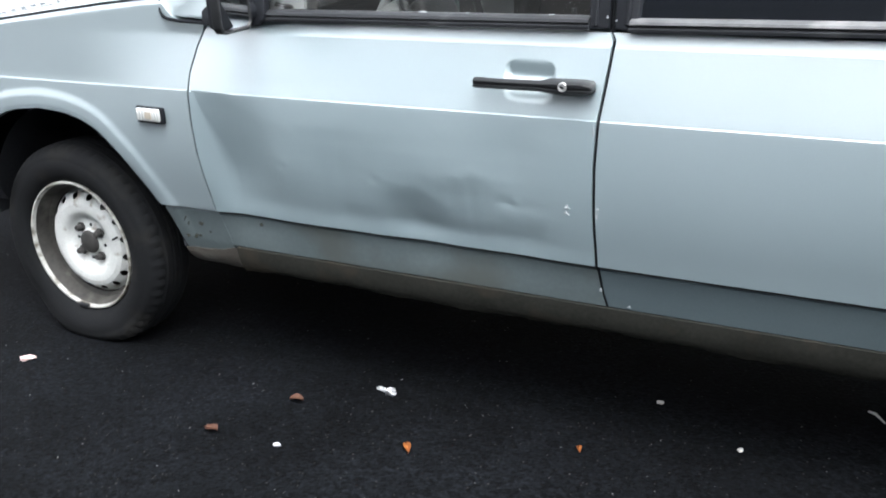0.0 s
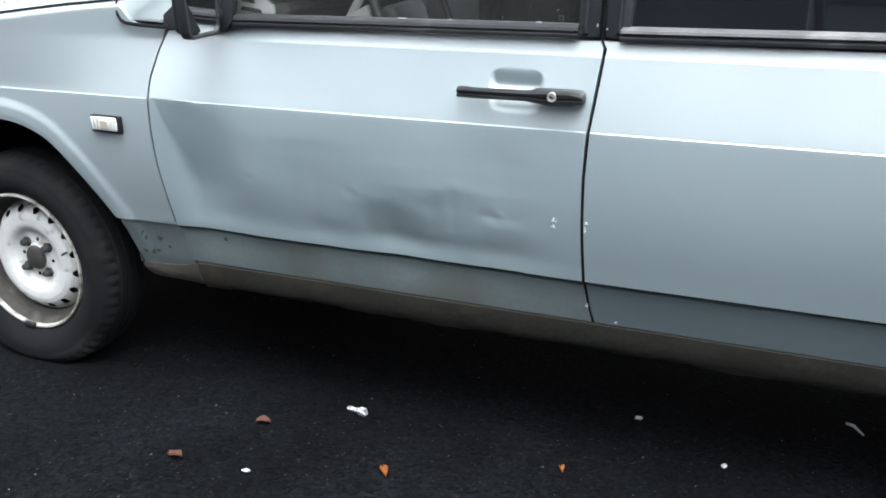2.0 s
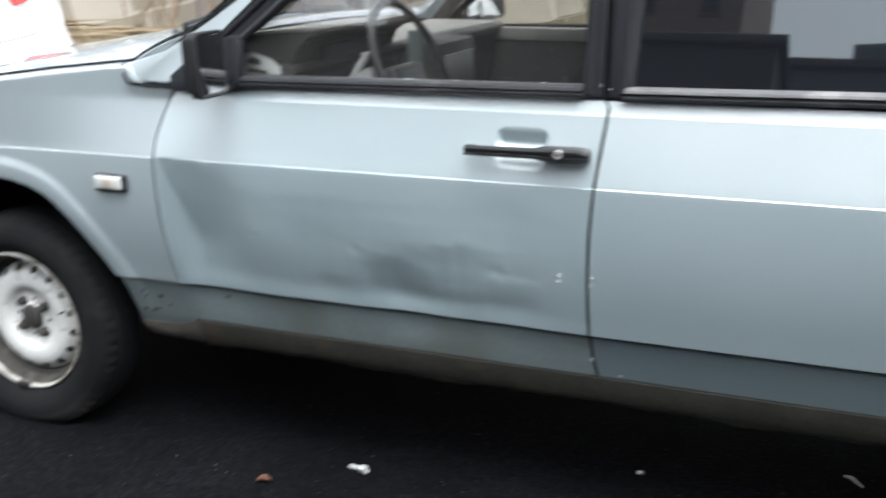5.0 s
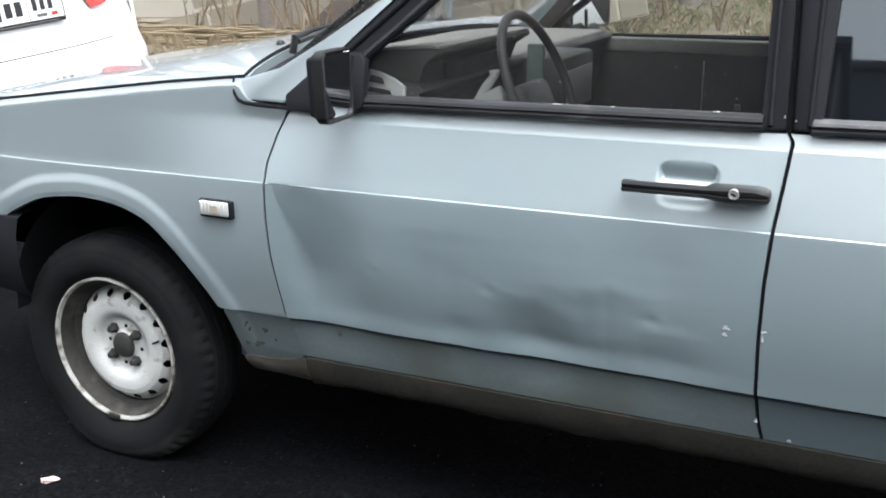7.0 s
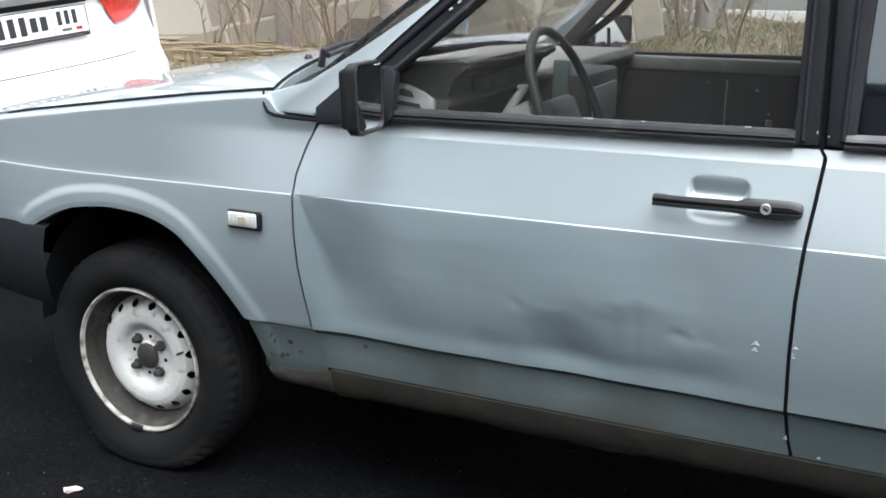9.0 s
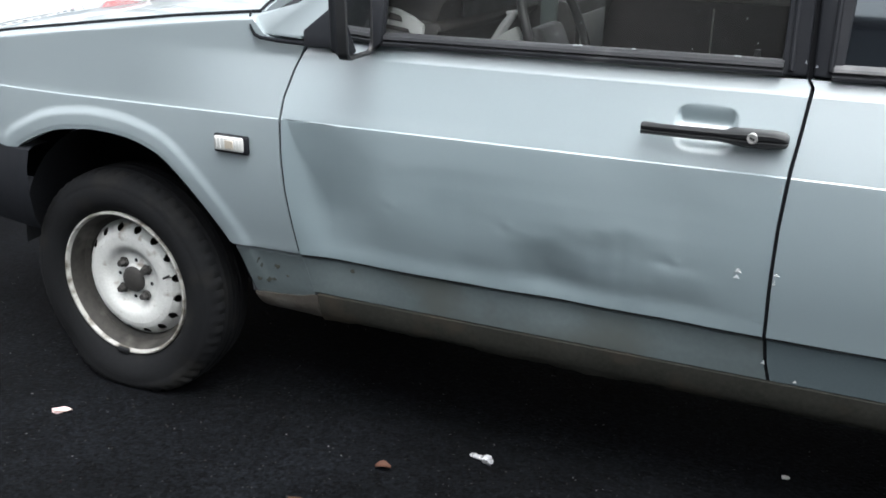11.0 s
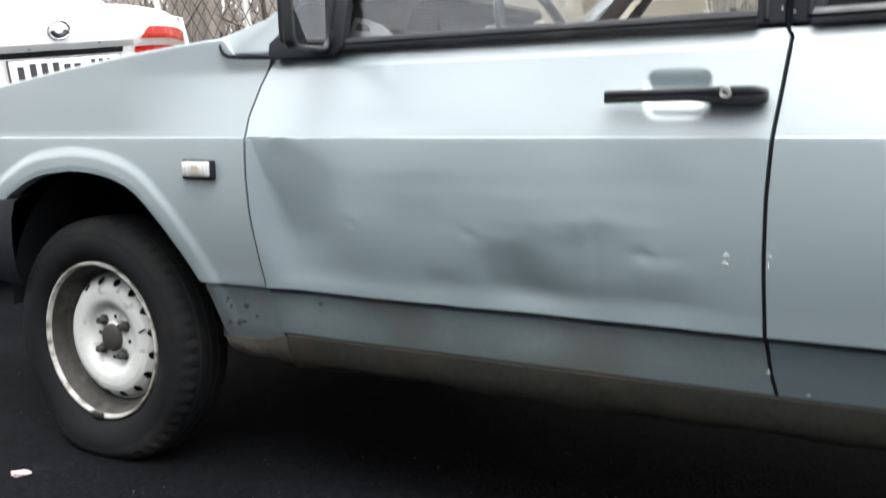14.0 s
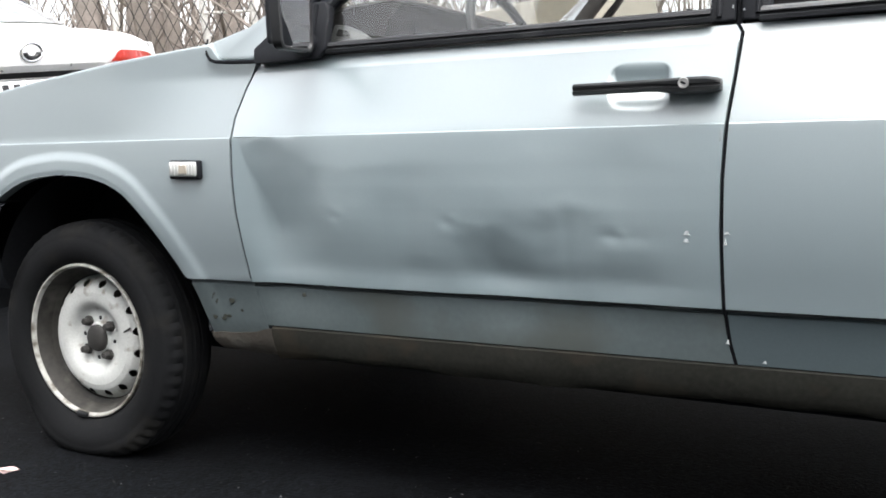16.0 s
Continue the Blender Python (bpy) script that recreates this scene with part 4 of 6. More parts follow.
        gap = tube([(0.404, 0.050, 0.9430), (0.4095, 0.039, 0.926), (0.4155, 0.033, 0.9105), (0.426, 0.029, 0.8995), (0.442, 0.0275, 0.8940), (0.48, 0.0275, 0.8912), (0.545, 0.028, 0.8895)], [0.0022, 0.0026, 0.0030, 0.0034, 0.0040, 0.0042, 0.0042], 8)
        part("scuttle_seam", side(gap), DARK, car)
        part("b_pillar", side(slab([(1.488, 0.86), (1.4975, 0.86), (1.478, 1.35), (1.464, 1.35)], 0.012, 0.05, 0)), DARK, car)
        c_out = [(2.303, 0.918), (3.02, 0.932), (2.66, 1.330), (2.09, 1.362), (2.100, 1.345), (2.238, 1.030)]
        part("c_pillar", side(slab(c_out, -0.004, 0.05, 0.004)), PAINT, car)
        part("pillar_trim", side(slab([(2.302, 0.925), (2.42, 0.928), (2.34, 1.035), (2.22, 1.335), (2.105, 1.335), (2.238, 1.032)], -0.008, 0.006, 0.002)), TRIMGREY, car, "dark grey plastic pillar trim")
        part("quarter_window", side(slab([(2.40, 0.955), (2.82, 0.965), (2.64, 1.22), (2.34, 1.26), (2.39, 1.05)], -0.009, 0.006, 0.002)), TINT, car)
        part("gap_filler", side(box(0.455, 2.02, 0.064, 0.104, 0.36, 0.885, 0.004, 1)), DARK, car)
        # wheel house and flap
        for cx, table in ((0.03, ARCH_F), (2.46, ARCH_R)):
            well = lathe([(0.345, 0.05), (0.352, 0.07), (0.355, 0.30), (0.05, 0.31)], 40, keep=lambda i, k: k < 20)
            part("wheel_well", side(move(well, pose(cx, 0, 0.320))), ARCHLINER, car)
        flap = rounded([(2.057, 0.318), (2.058, 0.345), (2.074, 0.394), (2.089, 0.459), (2.126, 0.526), (2.156, 0.547), (2.197, 0.552), (2.224, 0.546), (2.189, 0.490), (2.157, 0.443), (2.151, 0.386), (2.140, 0.340), (2.113, 0.318), (2.057, 0.318)], 3)[:-1]
        part("mud_flap", side(prism(flap, lambda x, z: (x, flank_y(x, max(z, 0.45)) - 0.022 + max(0, 0.45 - z) * 0.30, z), lambda x, z: (x, flank_y(x, max(z, 0.45)) + 0.05 + max(0, 0.45 - z) * 0.30, z), 0.004)),
             TYRE, car, "black plastic mud guard behind the sill")
        for x, yc in ((0.0, 0.105), (2.46, 0.118)):
            wh = new("road_wheel")
            wh.parent = car
            if far:
                wh.matrix_local = Matrix.Translation((x, WIDTH - yc, 0)) @ Matrix.Rotation(math.pi, 4, "Z") @ Matrix.Translation((-x, -yc, 0))
            wheel(wh, x, yc, 1.0 if x == 0.0 else 0.3)
    half = WIDTH / 2

    # bonnet
    hx = np.linspace(-0.735, 0.415, 40)
    hy = np.linspace(EDGE_Y, WIDTH - EDGE_Y, 41)

    def hood_at(i, j):
        x, y = float(hx[i]), float(hy[j])
        c = 1 - ((y - half) / (half - EDGE_Y)) ** 2
        xx = x - 0.10 * c * smooth(-0.2, 0.415, x)
        inset = plan_in(x) * (1 if y < half else -1) * abs((y - half) / half)
        return (xx, y + inset, lerp_table(HOOD_EDGE, x) + 0.004 + 0.052 * c ** 0.8)

    hood = part("bonnet", grid(hood_at, len(hx), len(hy), 0.02, (0, 0, -1)), BONNET, car, "plain silver bonnet with a glossy lacquer")
    for x, y in ((0.285, 0.40), (0.27, 1.2)):
        noz = lathe([(0.0005, 0.016), (0.007, 0.014), (0.011, 0.008), (0.012, 0.0)], 14)
        z = hood_at(int(round((x + 0.735) / 1.15 * 39)), int(round((y - EDGE_Y) / (WIDTH - 2 * EDGE_Y) * 40)))[2]
        part("washer_nozzle", move(noz, pose(x, y, z, 90)), HANDLE, hood, "black washer jet")

    for far in (False, True):
        seam = tube([(x, EDGE_Y + plan_in(x), lerp_table(HOOD_EDGE, x) + 0.0025) for x in np.linspace(-0.70, 0.405, 30).tolist()], 0.0042, 6)
        part("bonnet_seam", flip_side(seam) if far else seam, DARK, hood)
    rim = tube([(0.404 - 0.10 * (1 - ((y - half) / (half - EDGE_Y)) ** 2), y, 0.938 + 0.058 * max(0, 1 - ((y - half) / (half - EDGE_Y)) ** 2) ** 0.8) for y in np.linspace(EDGE_Y + 0.002, WIDTH - EDGE_Y - 0.002, 40).tolist()], 0.005, 6)
    part("bonnet_rear_seal", rim, DARK, hood)
    # scuttle, windscreen, roof, tail
    def scut(i, j):
        y = 0.07 + (WIDTH - 0.14) * j / 24
        c = 1 - ((y - half) / (half - 0.07)) ** 2
        f = i / 6
        return (0.398 - 0.10 * c + f * (0.105), y, 0.922 + 0.048 * c + 0.012 * f)

    part("scuttle", grid(scut, 7, 25, 0.02, (0, 0, -1)), BLACK, car, "black scuttle grille under the windscreen")

    def screen(off):
        def at(i, j):
            f, s = i / 12, j / 16
            x = 0.500 + (1.065 - 0.500) * f
            z = 0.945 + (1.372 - 0.945) * f
            ya = glass_y(z) + 0.02
            y = ya + (WIDTH - 2 * ya) * s
            c = 1 - ((y - half) / half) ** 2
            return (x - 0.11 * c * (1 - 0.4 * f) + off * 0.6, y, z + 0.020 * c - off * 0.8)
        return at

    bm = grid(screen(0.0), 13, 17)
    ws = part("windscreen", bm, GLASS, car, "large raked windscreen")
    mod = ws.modifiers.new("thick", "SOLIDIFY")
    mod.thickness = 0.005
    ws.visible_shadow = False

    def roof_at(i, j):
        x = 1.045 + (2.66 - 1.045) * i / 20
        f = i / 20
        ze = 1.362 - 0.03 * smooth(0.6, 1.0, f)
        ya = glass_y(1.345) - 0.006
        y = ya + (WIDTH - 2 * ya) * j / 16
        c = 1 - abs((y - half) / (half - ya)) ** 2.6
        return (x - 0.10 * c * (1 - smooth(0, 0.12, f)), y, ze + 0.042 * c * (0.6 + 0.4 * math.sin(math.pi * f)))

    part("roof", grid(roof_at, 21, 17, 0.02, (0, 0, -1)), PAINT, car, "plain silver roof")

    def hatch(i, j):
        f = i / 10
        x, z = 2.64 + 0.46 * f, 1.335 - 0.42 * f
        ya = 0.19 - 0.13 * f
        return (x, ya + (WIDTH - 2 * ya) * j / 12, z + 0.012 * math.sin(math.pi * j / 12))

    part("tailgate_window", grid(hatch, 11, 13, 0.015, (-1, 0, -0.5)), TINT, car)
    tail = [(3.09, 0.93), (3.13, 0.90), (3.155, 0.72), (3.155, 0.55), (3.10, 0.50)]
    part("tailgate", grid(lambda i, j: (tail[i][0] - 0.10 * abs((j - 8) / 8) ** 4, 0.075 + (WIDTH - 0.15) * j / 16, tail[i][1]), 5, 17, 0.02, (-1, 0, 0)), PAINT, car)

    # bumpers: swept sections
    def bumper(sign, x_end, x_mid, z0, z1):
        sec = [(0.0, z0 + 0.02), (-0.018, z0 + 0.05), (-0.026, (z0 + z1) / 2), (-0.024, z1 - 0.05), (-0.012, z1 - 0.008), (0.006, z1), (0.05, z1 + 0.002)]
        plan = []
        for k in range(41):
            a = -1 + 2 * k / 40
            y = half + (half - 0.012) * math.copysign(abs(a) ** 0.55, a)
            xx = x_mid + (x_end - x_mid) * (abs(a) ** 5)
            plan.append((xx, y))

        def at(i, j):
            (x, y), (o, z) = plan[i], sec[j]
            c = (y - half) / half
            return (x + sign * -o * (1 - abs(c) ** 6), y + (o if c > 0 else -o) * -abs(c) ** 6 * 1.0, z)

        return grid(at, 41, len(sec), 0.03, (-sign, 0, 0))

    part("front_bumper", bumper(-1, -0.245, -0.80, 0.365, 0.592), BLACK, car, "dark grey plastic bumper")
    part("rear_bumper", bumper(1, 2.82, 3.22, 0.36, 0.58), BLACK, car, "dark grey plastic bumper")
    part("grille", box(-0.755, -0.70, 0.16, WIDTH - 0.16, 0.60, 0.755, 0.01), BLACK, car)
    for y in (0.17, WIDTH - 0.40):
        part("headlamp", box(-0.775, -0.70, y, y + 0.23, 0.61, 0.745, 0.015), LENS, car)
    part("underbody", box(-0.55, 3.05, 0.34, WIDTH - 0.34, 0.20, 0.40, 0.02), DARK, car)
    part("floor_pan", box(0.44, 2.06, 0.085, WIDTH - 0.085, 0.285, 0.33, 0.01), DARK, car)
    part("engine_bay", box(-0.70, 0.42, 0.33, WIDTH - 0.33, 0.38, 0.75, 0.02), DARK, car)
    part("boot_floor", box(2.05, 3.05, 0.33, WIDTH - 0.33, 0.38, 0.66, 0.02), DARK, car)

    # door mirrors
    for far in (False, True):
        side = flip_side if far else (lambda b: b)
        sail = [(0.546, 0.884), (0.700, 0.888), (0.716, 0.905), (0.712, 0.986), (0.700, 1.000), (0.674, 1.000), (0.600, 0.966), (0.540, 0.915)] if not far else [(0.548, 0.893), (0.64, 0.893), (0.65, 0.93), (0.61, 0.96)]
        base = part("mirror_base", side(slab(sail, -0.020, 0.022, 0.004)), BLACK, car, "black mirror foot in the window corner")
        part("base_rib", side(tube([(0.680, glass_y(0.895) - 0.022, 0.897), (0.682, glass_y(0.993) - 0.022, 0.994)], 0.006, 8)), BLACK, base)
        hm = Matrix.Translation((0.708, -0.085, 0.957)) @ pose(0, 0, 0, 0, -2, 3) if not far else Matrix.Translation((0.645, -0.075, 0.980)) @ pose(0, 0, 0, 0, 0, 35)
        wide, high = (0.104, 0.126) if not far else (0.165, 0.098)
        shell = rbox(0.034, wide, high, 0.011, 5, hm)
        for v in shell.verts:
            q = hm.inverted() @ v.co
            if q.x < 0:
                q.z *= 0.86
                q.y *= 0.84
            v.co = hm @ q
        hs = part("mirror_housing", side(shell), BLACK, base, "black angular mirror housing")
        # the raised rim stands round the recessed glass
        def rim_loop(x, inset):
            w2, h2, c2 = wide / 2 - inset, high / 2 - inset, 0.016
            pts = []
            for cy, cz, a0 in ((w2 - c2, h2 - c2, 0), (-w2 + c2, h2 - c2, 90), (-w2 + c2, -h2 + c2, 180), (w2 - c2, -h2 + c2, 270)):
                for k in range(6):
                    t = radians(a0 + 18 * k)
                    pts.append(hm @ Vector((x, cy + c2 * math.cos(t), cz + c2 * math.sin(t))))
            return pts
        rim = bmesh.new()
        loops = [[rim.verts.new(q) for q in rim_loop(x, i)] for x, i in ((0.006, -0.0012), (0.024, -0.0016), (0.0260, 0.001), (0.0250, 0.0035), (0.018, 0.0060))]
        for la, lb in zip(loops, loops[1:]):
            for k in range(len(la)):
                rim.faces.new((la[k], la[(k + 1) % len(la)], lb[(k + 1) % len(la)], lb[k]))
        part("mirror_rim", side(rim), HANDLE, hs)
        part("mirror_glass", side(rbox(0.003, wide - 0.011, high - 0.011, 0.001, 1, hm @ pose(0.0185, 0, 0, 0, -4 if far else 3, -5))), MIRROR, hs, "small mirror glass", smooth=False)
        arm = tube([(0.672, 0.030, 0.915), (0.676, 0.0, 0.918), (0.690, -0.04, 0.93)], [0.026, 0.022, 0.018], 12)
        part("mirror_arm", side(arm), BLACK, base)

    # wipers
    w1 = tube([(0.385, 0.30, 0.965), (0.392, 0.30, 1.000), (0.400, 0.36, 1.012), (0.425, 0.55, 1.026), (0.450, 0.76, 1.045)], [0.009, 0.009, 0.006, 0.005, 0.004], 8)
    wp = part("wiper", w1, HANDLE, car, "black wiper arm")
    part("wiper_blade", tube([(0.455, 0.22, 1.000), (0.440, 0.50, 1.030), (0.445, 0.80, 1.052)], 0.006, 6), HANDLE, wp)

    # cabin
    dash = [(0.46, 0.90), (0.52, 0.940), (0.60, 0.952), (0.72, 0.958), (0.79, 0.954), (0.80, 0.940), (0.775, 0.915), (0.76, 0.85), (0.74, 0.72), (0.70, 0.62), (0.50, 0.58)]
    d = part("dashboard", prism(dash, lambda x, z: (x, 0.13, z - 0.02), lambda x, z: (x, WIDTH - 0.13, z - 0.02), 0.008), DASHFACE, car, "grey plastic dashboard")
    part("dash_top", box(0.54, 0.775, 0.15, WIDTH - 0.15, 0.915, 0.9405, 0.010, 3), DASHTOP, d, "pale dashboard top")
    hood2 = [(0.585, 0.94), (0.604, 0.985), (0.640, 1.000), (0.70, 1.006), (0.80, 1.014), (0.826, 1.012), (0.826, 1.000), (0.785, 0.985), (0.765, 0.90), (0.60, 0.90)]
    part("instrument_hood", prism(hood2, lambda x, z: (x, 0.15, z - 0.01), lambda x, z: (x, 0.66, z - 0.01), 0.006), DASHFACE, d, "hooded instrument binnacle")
    part("hood_top", prism([(0.606, 0.975), (0.642, 0.9905), (0.70, 0.9965), (0.80, 1.0045), (0.822, 1.0025), (0.822, 1.0075), (0.80, 1.0095), (0.70, 1.0015), (0.638, 0.9955), (0.600, 0.978)], lambda x, z: (x, 0.152, z), lambda x, z: (x, 0.658, z), 0.0008), DASHTOP, d, "pale top of the binnacle")
    part("instrument_glass", box(0.780, 0.788, 0.26, 0.60, 0.905, 0.965, 0.002, 1), HANDLE, d)
    part("side_vent", box(0.650, 0.712, 0.128, 0.152, 0.905, 0.936, 0.006), LITE, d, "pale grey corner vent")
    part("side_shelf", prism([(0.62, 0.845), (0.80, 0.845), (0.78, 0.90), (0.66, 0.915)], lambda x, z: (x, 0.12, z), lambda x, z: (x, 0.17, z), 0.005), LITE, d)
    part("centre_stack", box(0.76, 0.90, 0.70, 0.96, 0.50, 0.935, 0.015), DASH, d)
    part("radio_panel", box(0.895, 0.903, 0.725, 0.935, 0.80, 0.90, 0.003), LITE, d, "pale grey control panel")
    sw_m = Matrix.Translation((0.930, 0.45, 0.893)) @ Matrix.Rotation(radians(-23), 4, "Y")
    ringp = [sw_m @ Vector((0, 0.172 * math.cos(2 * math.pi * k / 40), 0.172 * math.sin(2 * math.pi * k / 40))) for k in range(40)]
    st = part("steering_wheel", tube(ringp, 0.0105, 10, True), WHEELGREY, car, "thin-rimmed grey steering wheel")
    part("steering_hub", move(rbox(0.05, 0.17, 0.12, 0.02, 3), sw_m @ pose(-0.03, 0, -0.035)), WHEELGREY, st)
    for s in (-1, 1):
        part("spoke", tube([sw_m @ Vector((-0.02, 0.05 * s, -0.05)), sw_m @ Vector((-0.005, 0.12 * s, -0.09)), sw_m @ Vector((0, 0.152 * s, -0.11))], [0.024, 0.017, 0.013], 10), WHEELGREY, st)
    part("steering_column", tube([sw_m @ Vector((-0.04, 0, -0.03)), sw_m @ Vector((-0.25, 0, -0.06))], [0.045, 0.055], 14), DASH, st)
    for far in (False, True):
        side = flip_side if far else (lambda b: b)
        for x0, x1 in ((0.56, 1.465), (1.52, 2.22)):
            part("door_card", side(box(x0, x1, 0.105, 0.132, 0.36, 0.893, 0.008)), CARD, car, "dark worn door trim")
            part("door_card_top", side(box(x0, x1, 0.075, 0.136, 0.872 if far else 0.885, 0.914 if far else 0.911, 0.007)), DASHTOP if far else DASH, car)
        part("armrest", side(box(0.95, 1.40, 0.130, 0.185, 0.62, 0.675, 0.015)), DASH, car)
        part("lock_button", side(move(lathe([(0.0005, 0.03), (0.005, 0.029), (0.006, 0.0)], 10), pose(1.40, 0.098, 0.908, 90))), HANDLE, car)
        part("inner_a_pillar", side(prism([(0.560, 0.93), (0.600, 0.93), (1.07, 1.34), (1.04, 1.36)] if not far else [(0.52, 0.93), (0.575, 0.93), (0.99, 1.34), (0.95, 1.36)], lambda x, z: (x, glass_y(z) + 0.042, z), lambda x, z: (x, glass_y(z) + 0.075, z), 0.006)), DASH, car)
        part("inner_b_pillar", side(prism([(1.44, 0.90), (1.56, 0.90), (1.52, 1.34), (1.45, 1.34)], lambda x, z: (x, glass_y(z) + 0.034, z), lambda x, z: (x, glass_y(z) + 0.07, z), 0.006)), DASH, car)
    part("card_seam", box(1.088, 1.093, WIDTH - 0.1345, WIDTH - 0.131, 0.70, 0.852, 0.001, 1), DASHTOP, car, "pale seam on the door trim")
    part("column_stalk", tube([(0.706, 0.30, 0.872), (0.736, 0.30, 0.906), (0.766, 0.30, 0.942)], [0.013, 0.011, 0.008], 8), LITE, d, "pale plastic stalk")
    part("switch_panel", prism([(0.800, 0.868), (0.905, 0.868), (0.903, 0.900), (0.892, 0.918)], lambda x, z: (x, 0.29, z), lambda x, z: (x, 0.31, z), 0.004), LITE, d, "pale plastic switch panel")
    part("wiper_stalk", tube([(0.842, 0.30, 0.880), (0.862, 0.30, 0.915), (0.884, 0.30, 0.944)], [0.011, 0.010, 0.008], 8), LITE, d, "pale plastic stalk")
    part("stalk_knob", rbox(0.038, 0.014, 0.009, 0.004, 2, pose(0.886, 0.30, 0.946, 0, -8)), LITE, d)
    vt = part("vent_trim", prism([(0.664, 0.910), (0.760, 0.905), (0.762, 0.930), (0.738, 0.946), (0.706, 0.958), (0.680, 0.962), (0.670, 0.940)], lambda x, z: (x, 0.118, z), lambda x, z: (x, 0.130, z), 0.003), LITE, d, "pale vent surround in the dash corner")
    part("vent_slot", prism([(0.684, 0.938), (0.718, 0.934), (0.714, 0.946), (0.690, 0.952)], lambda x, z: (x, 0.1155, z), lambda x, z: (x, 0.120, z), 0.001), DASHFACE, vt)
    part("vent_slot", prism([(0.680, 0.919), (0.734, 0.914), (0.730, 0.922), (0.684, 0.928)], lambda x, z: (x, 0.1155, z), lambda x, z: (x, 0.120, z), 0.001), DASHFACE, vt)
    # grey-green upright strip added beyond the steering wheel
    part("upright_strip", box(0.806, 0.848, 0.690, 0.720, 0.60, 0.967, 0.006), GREYGREEN, d, "grey-green upright strip beyond the steering wheel")
    for y in (0.44, WIDTH - 0.44):
        s = part("front_seat", rbox(0.52, 0.48, 0.15, 0.05, 3, pose(1.30, y, 0.50, 0, -6)), SEAT, car, "dark cloth front seat")
        part("backrest", rbox(0.13, 0.46, 0.58, 0.05, 3, pose(1.66, y, 0.80, 0, 18)), SEAT, s)
        part("headrest", rbox(0.09, 0.26, 0.16, 0.035, 3, pose(1.78, y, 1.16, 0, 14)), SEAT, s)
    part("rear_bench", box(2.02, 2.32, 0.30, WIDTH - 0.30, 0.42, 0.58, 0.04, 3), SEAT, car)
    part("rear_backrest", rbox(0.14, 1.05, 0.55, 0.05, 3, pose(2.40, half, 0.80, 0, 18)), SEAT, car)
    part("parcel_shelf", box(2.48, 2.95, 0.30, WIDTH - 0.30, 0.90, 0.93, 0.01), DASH, car)
    part("headliner", box(1.12, 2.62, 0.26, WIDTH - 0.26, 1.335, 1.352, 0.006), LITE, car)

    # crash marks: bare chips beside the door gap, mud on the fender foot
    rng = random.Random(11)
    for x, z, w, h in CHIPS:
        y = (flank_y(x, z) if z < 0.9 else glass_y(z) - 0.006) + (dents(x, z) if x < 1.478 and z < 0.9 else 0.0)
        shape = [(-0.5, -0.5), (-0.1, -0.36), (0.5, -0.45), (0.22, -0.1), (0.30, 0.25), (0.02, 0.5), (-0.16, 0.12), (-0.32, -0.12)]
        poly = [(x + w * (p + rng.uniform(-0.08, 0.08)), z + h * (q + rng.uniform(-0.08, 0.08))) for p, q in shape]
        part("paint_chip", prism(poly, lambda a, b: (a, y - 0.0007, b), lambda a, b: (a, y + 0.0006, b)), CHIP, car)
    for x, z, r in ((0.394, 0.406, 0.013), (0.402, 0.393, 0.010), (0.447, 0.396, 0.009), (0.395, 0.358, 0.009), (0.417, 0.357, 0.010), (0.432, 0.360, 0.007), (0.470, 0.374, 0.005), (0.641, 0.418, 0.006)):
        bm = bmesh.new()
        bmesh.ops.create_icosphere(bm, subdivisions=2, radius=1.0)
        for v in bm.verts:
            v.co *= 1 + 0.75 * noise.noise(v.co * 1.9 + Vector((x * 50, z * 50, 0)))
        part("mud_splash", move(bm, pose(x, flank_y(x, z) + flare(arch_distance(ARCH_F_EDGE, x, z)) * 0.5 + 0.0005, z) @ Matrix.Diagonal((r * 0.9, 0.0012, r * 0.8, 1))), RUST if r < 0.005 else MUD, car)
    return car


build_hatchback()


